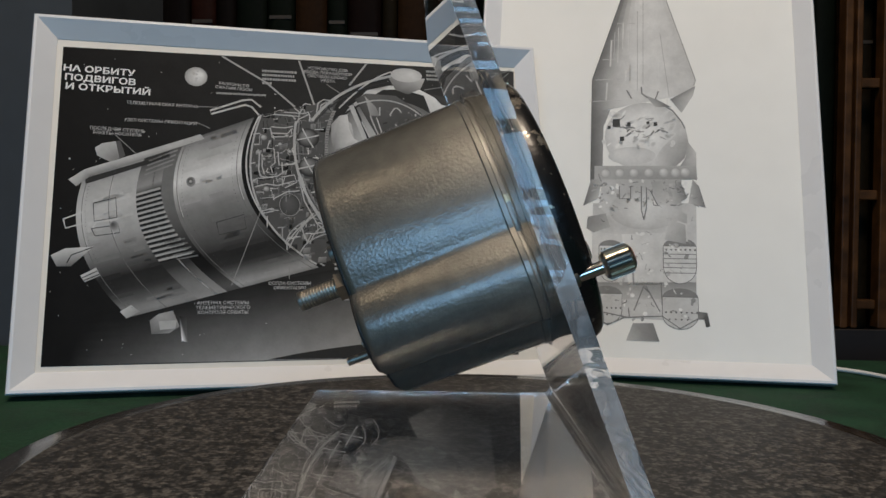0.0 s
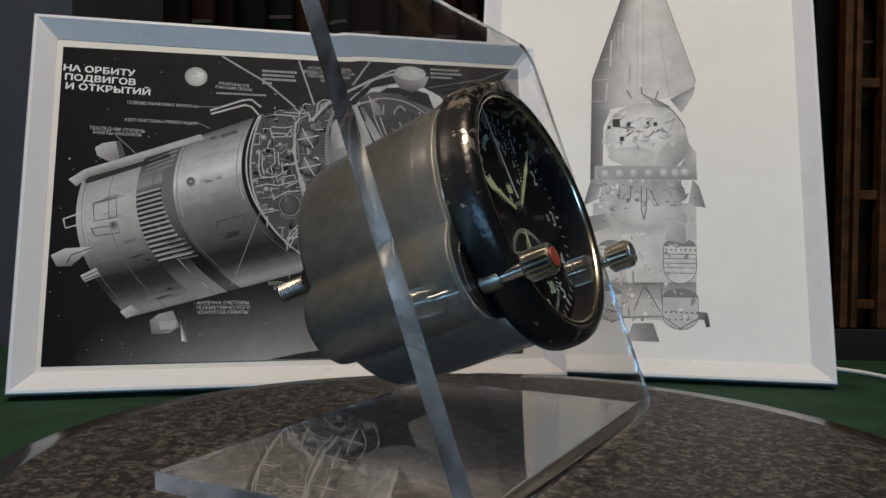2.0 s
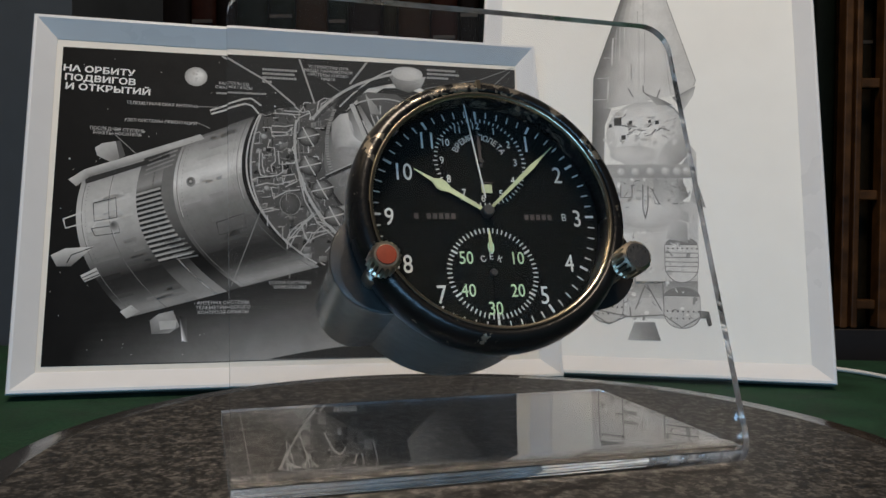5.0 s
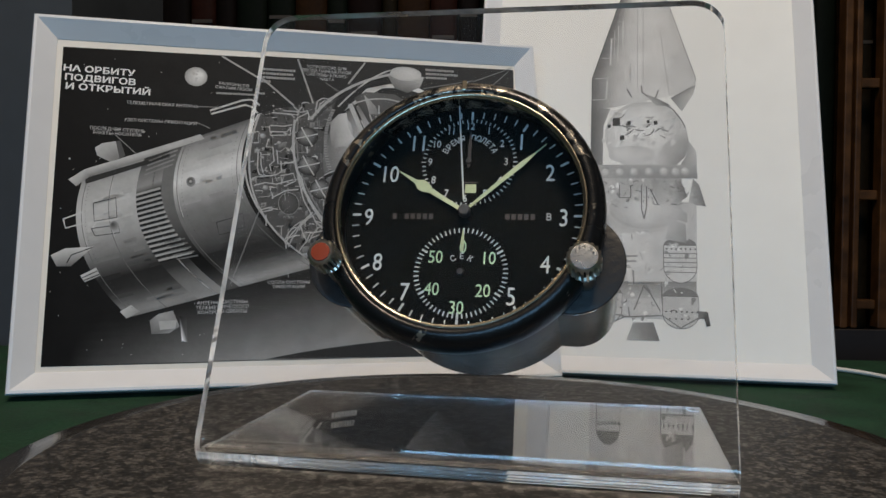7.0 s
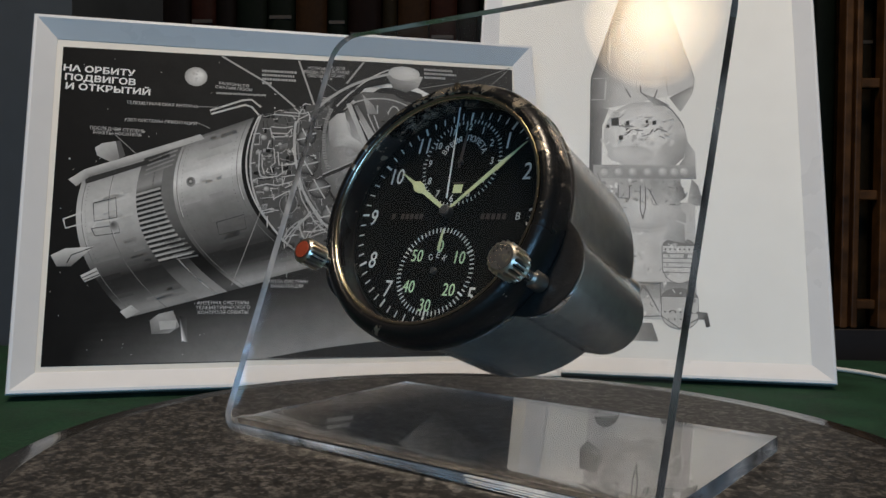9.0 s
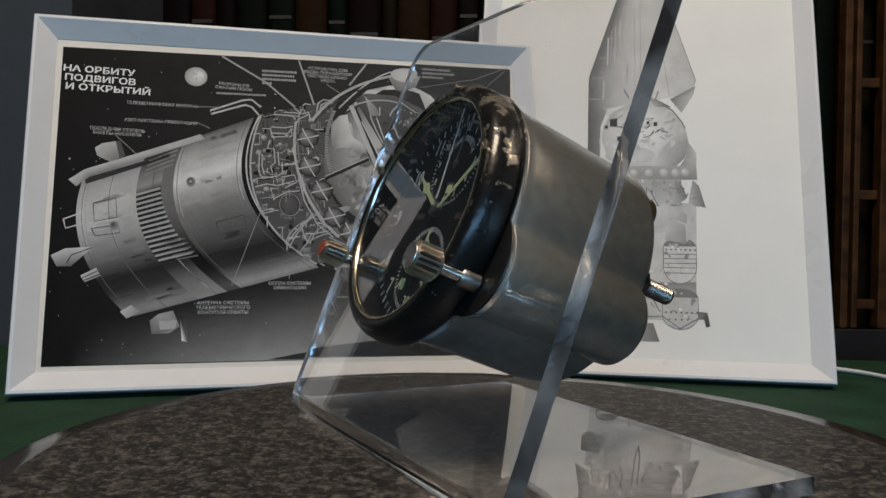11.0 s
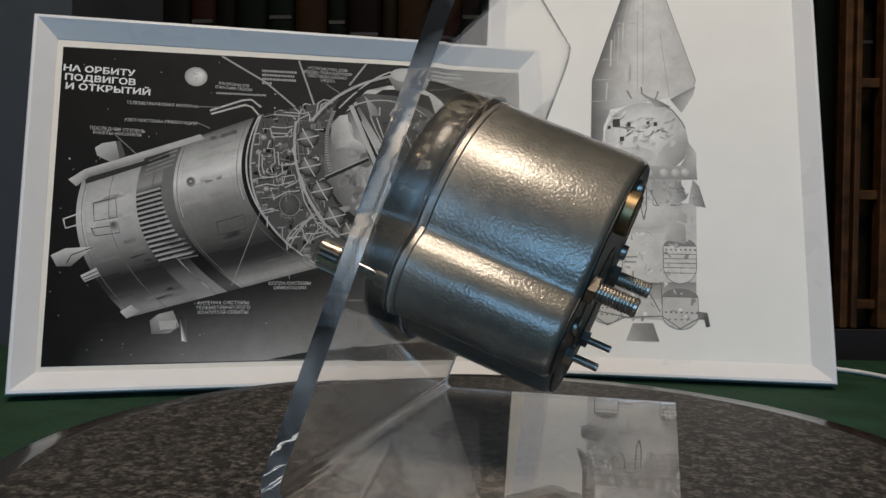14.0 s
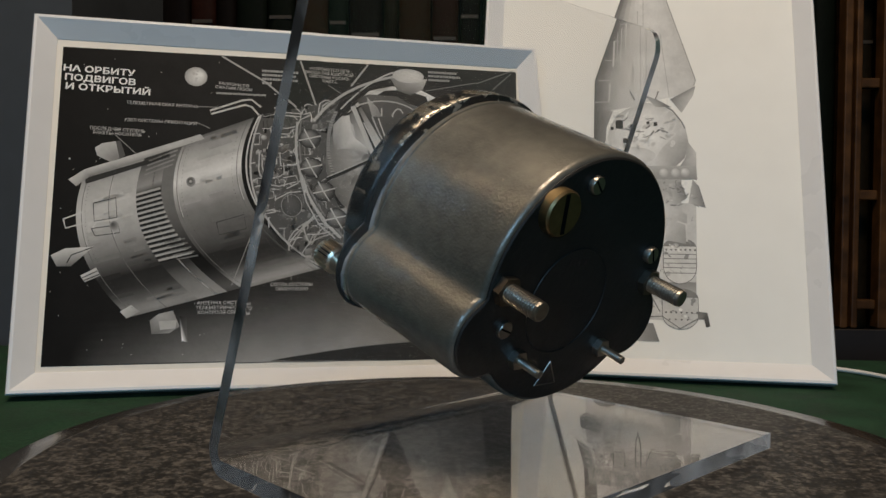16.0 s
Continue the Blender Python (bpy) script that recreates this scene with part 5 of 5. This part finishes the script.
        smooth(part("collar", lathe(bmesh.new(), [(0, -0.003), (0.0029, -0.003), (0.0029, 0.0022), (0.0025, 0.0027), (0, 0.0027)], 28, (x, y)), STEEL, knob), 40)
        if s < 0:
            smooth(part("cap", lathe(bmesh.new(), [(kr * 0.69, tip + 0.0001), (kr * 0.66, tip + 0.0003), (0, tip + 0.0005)], 40, (x, y)), RED, knob, "orange-red enamel cap"))
        else:
            smooth(part("cap", lathe(bmesh.new(), [(kr * 0.82, tip + 0.0001), (kr * 0.8, tip + 0.0003), (0, tip + 0.0004)], 40, (x, y)), CAP_STEEL, knob, "brushed metal cap"))
            for i in range(5):
                d = radians(150 - 32 * i)
                part("engraved_mark", box(bmesh.new(), x + kr * 0.58 * math.cos(d) - 0.00012, x + kr * 0.58 * math.cos(d) + 0.00012, y + kr * 0.58 * math.sin(d) - 0.0004, y + kr * 0.58 * math.sin(d) + 0.0004, tip + 0.0003, tip + 0.00045), BACK_PAINT, knob)

    zb = -0.0577
    for s in (-1, 1):
        bolt = part("bolt", threaded(bmesh.new(), s * 0.0330, -0.0003, zb - 0.0022, -0.0718, 0.0028, 0.0009), STEEL, c, "threaded steel bolt")
        part("nut", hexagon(bmesh.new(), s * 0.0330, -0.0003, zb + 0.0003, zb - 0.0024, 0.0044), DARK_STEEL, bolt, "dull hexagonal nut")
        pin = part("terminal_pin", threaded(bmesh.new(), s * 0.0194, -0.0222, zb - 0.0020, -0.0677, 0.0013, 0.0006), STEEL, c, "thin steel terminal pin")
        part("nut", hexagon(bmesh.new(), s * 0.0194, -0.0222, zb + 0.0003, zb - 0.0022, 0.0030), STEEL, pin)

    def screw(x, y, r, h, mat, turn, label):
        head = smooth(part("screw", lathe(bmesh.new(), [(0, zb + 0.0004), (r, zb + 0.0004), (r, zb - h * 0.8), (r * 0.92, zb - h), (0, zb - h)], 36, (x, y)), mat, c, label))
        bm = bmesh.new()
        box(bm, -r * 0.86, r * 0.86, -r * 0.11, r * 0.11, zb - h - 0.00012, zb - h + 0.0003)
        bm.transform(Matrix.Translation((x, y, 0)) @ Matrix.Rotation(radians(turn), 4, "Z"))
        part("slot", bm, BLACK, head, "dark screw slot")

    screw(0.0222, 0.0222, 0.0066, 0.0034, BRASS, 78, "large slotted brass plug")
    screw(0.0092, 0.0300, 0.0026, 0.0016, STEEL, 40, "small slotted screw")
    screw(-0.0290, 0.0090, 0.0027, 0.0020, STEEL, 60, "small slotted screw")
    screw(0.0284, -0.0124, 0.0026, 0.0012, STEEL, 20, "small slotted screw")
    smooth(part("inspection_cover_edge", tube(bmesh.new(), [(0.0165 * math.cos(radians(a)) + 0.004, -0.0055 + 0.0165 * math.sin(radians(a)), zb - 0.0001) for a in range(-110, 250, 6)], 0.0003, 6), BACK_PAINT, c, "raised round cover edge"))
    for i in range(4):
        part("stamped_mark", box(bmesh.new(), 0.0008 + 0.0021 * i, 0.0022 + 0.0021 * i, 0.0058, 0.0078, zb - 0.0001, zb + 0.0001), DIM_INK, c)
    tri = [(0.0045, -0.0252), (0.0085, -0.0330), (-0.0010, -0.0330), (0.0045, -0.0252)]
    part("triangle_mark", tube(bmesh.new(), [(x - 0.002, y, zb - 0.00005) for x, y in tri], 0.0002, 5), STEEL, c, "small stamped triangle")

    def scar(deg, z, w, l, mat, label, n=5):
        """A shallow mark that follows the outline of the case."""
        bm = bmesh.new()
        ring = []
        for i in range(n + 1):
            a = radians(deg) + (i / n - 0.5) * w / CASE_R
            r = case_radius(a) + 0.00006
            k = l / 2 * (1 - 0.8 * abs(2 * i / n - 1) ** 2)
            ring.append([bm.verts.new((r * math.cos(a), r * math.sin(a), z + s * k)) for s in (-1, 1)])
        for p, q in zip(ring, ring[1:]):
            bm.faces.new([p[0], p[1], q[1], q[0]])
        return part("paint_scar", bm, mat, c, label)

    scar(171, -0.0085, 0.0024, 0.0024, PALE_SPOT, "pale paint spot")
    for deg, z, w, l in ((-8, -0.022, 0.0005, 0.0034), (-9.5, -0.0262, 0.0009, 0.0022), (-9.0, -0.0275, 0.0005, 0.0018), (-11, -0.017, 0.0004, 0.0028), (-13, -0.034, 0.0003, 0.0028), (188, -0.022, 0.0005, 0.0014), (196, -0.018, 0.0004, 0.0026), (197, -0.0195, 0.0006, 0.0008), (150, -0.049, 0.0010, 0.0012), (60, -0.030, 0.0005, 0.0010), (4, -0.0085, 0.0012, 0.0014), (40, -0.018, 0.0004, 0.0009), (130, -0.050, 0.0006, 0.0012), (165, -0.052, 0.0009, 0.0010)):
        scar(deg, z, w, l, SCAR, "dark paint scar")
    return c


stand = build_stand()
clock = build_clock()


def motions():
    """The turntable carries the stand and the clock round once in about 26 seconds."""
    rows = []
    for i in range(33):
        t = i * 0.5
        q = (t - 8) / 8
        rows.append((t, math.degrees(-0.38116 - 1.808285 * q + 0.117067 * q ** 2 - 0.407361 * q ** 3 - 0.10667 * q ** 4 + 0.242604 * q ** 5)))
    for ob, m in ((disc, Matrix.Identity(4)), (stand, Matrix.Identity(4)), (clock, CLOCK_AT)):
        walk(ob, [(t, pose(0, 0, 0, 0, 0, a) @ m) for t, a in rows])


motions()
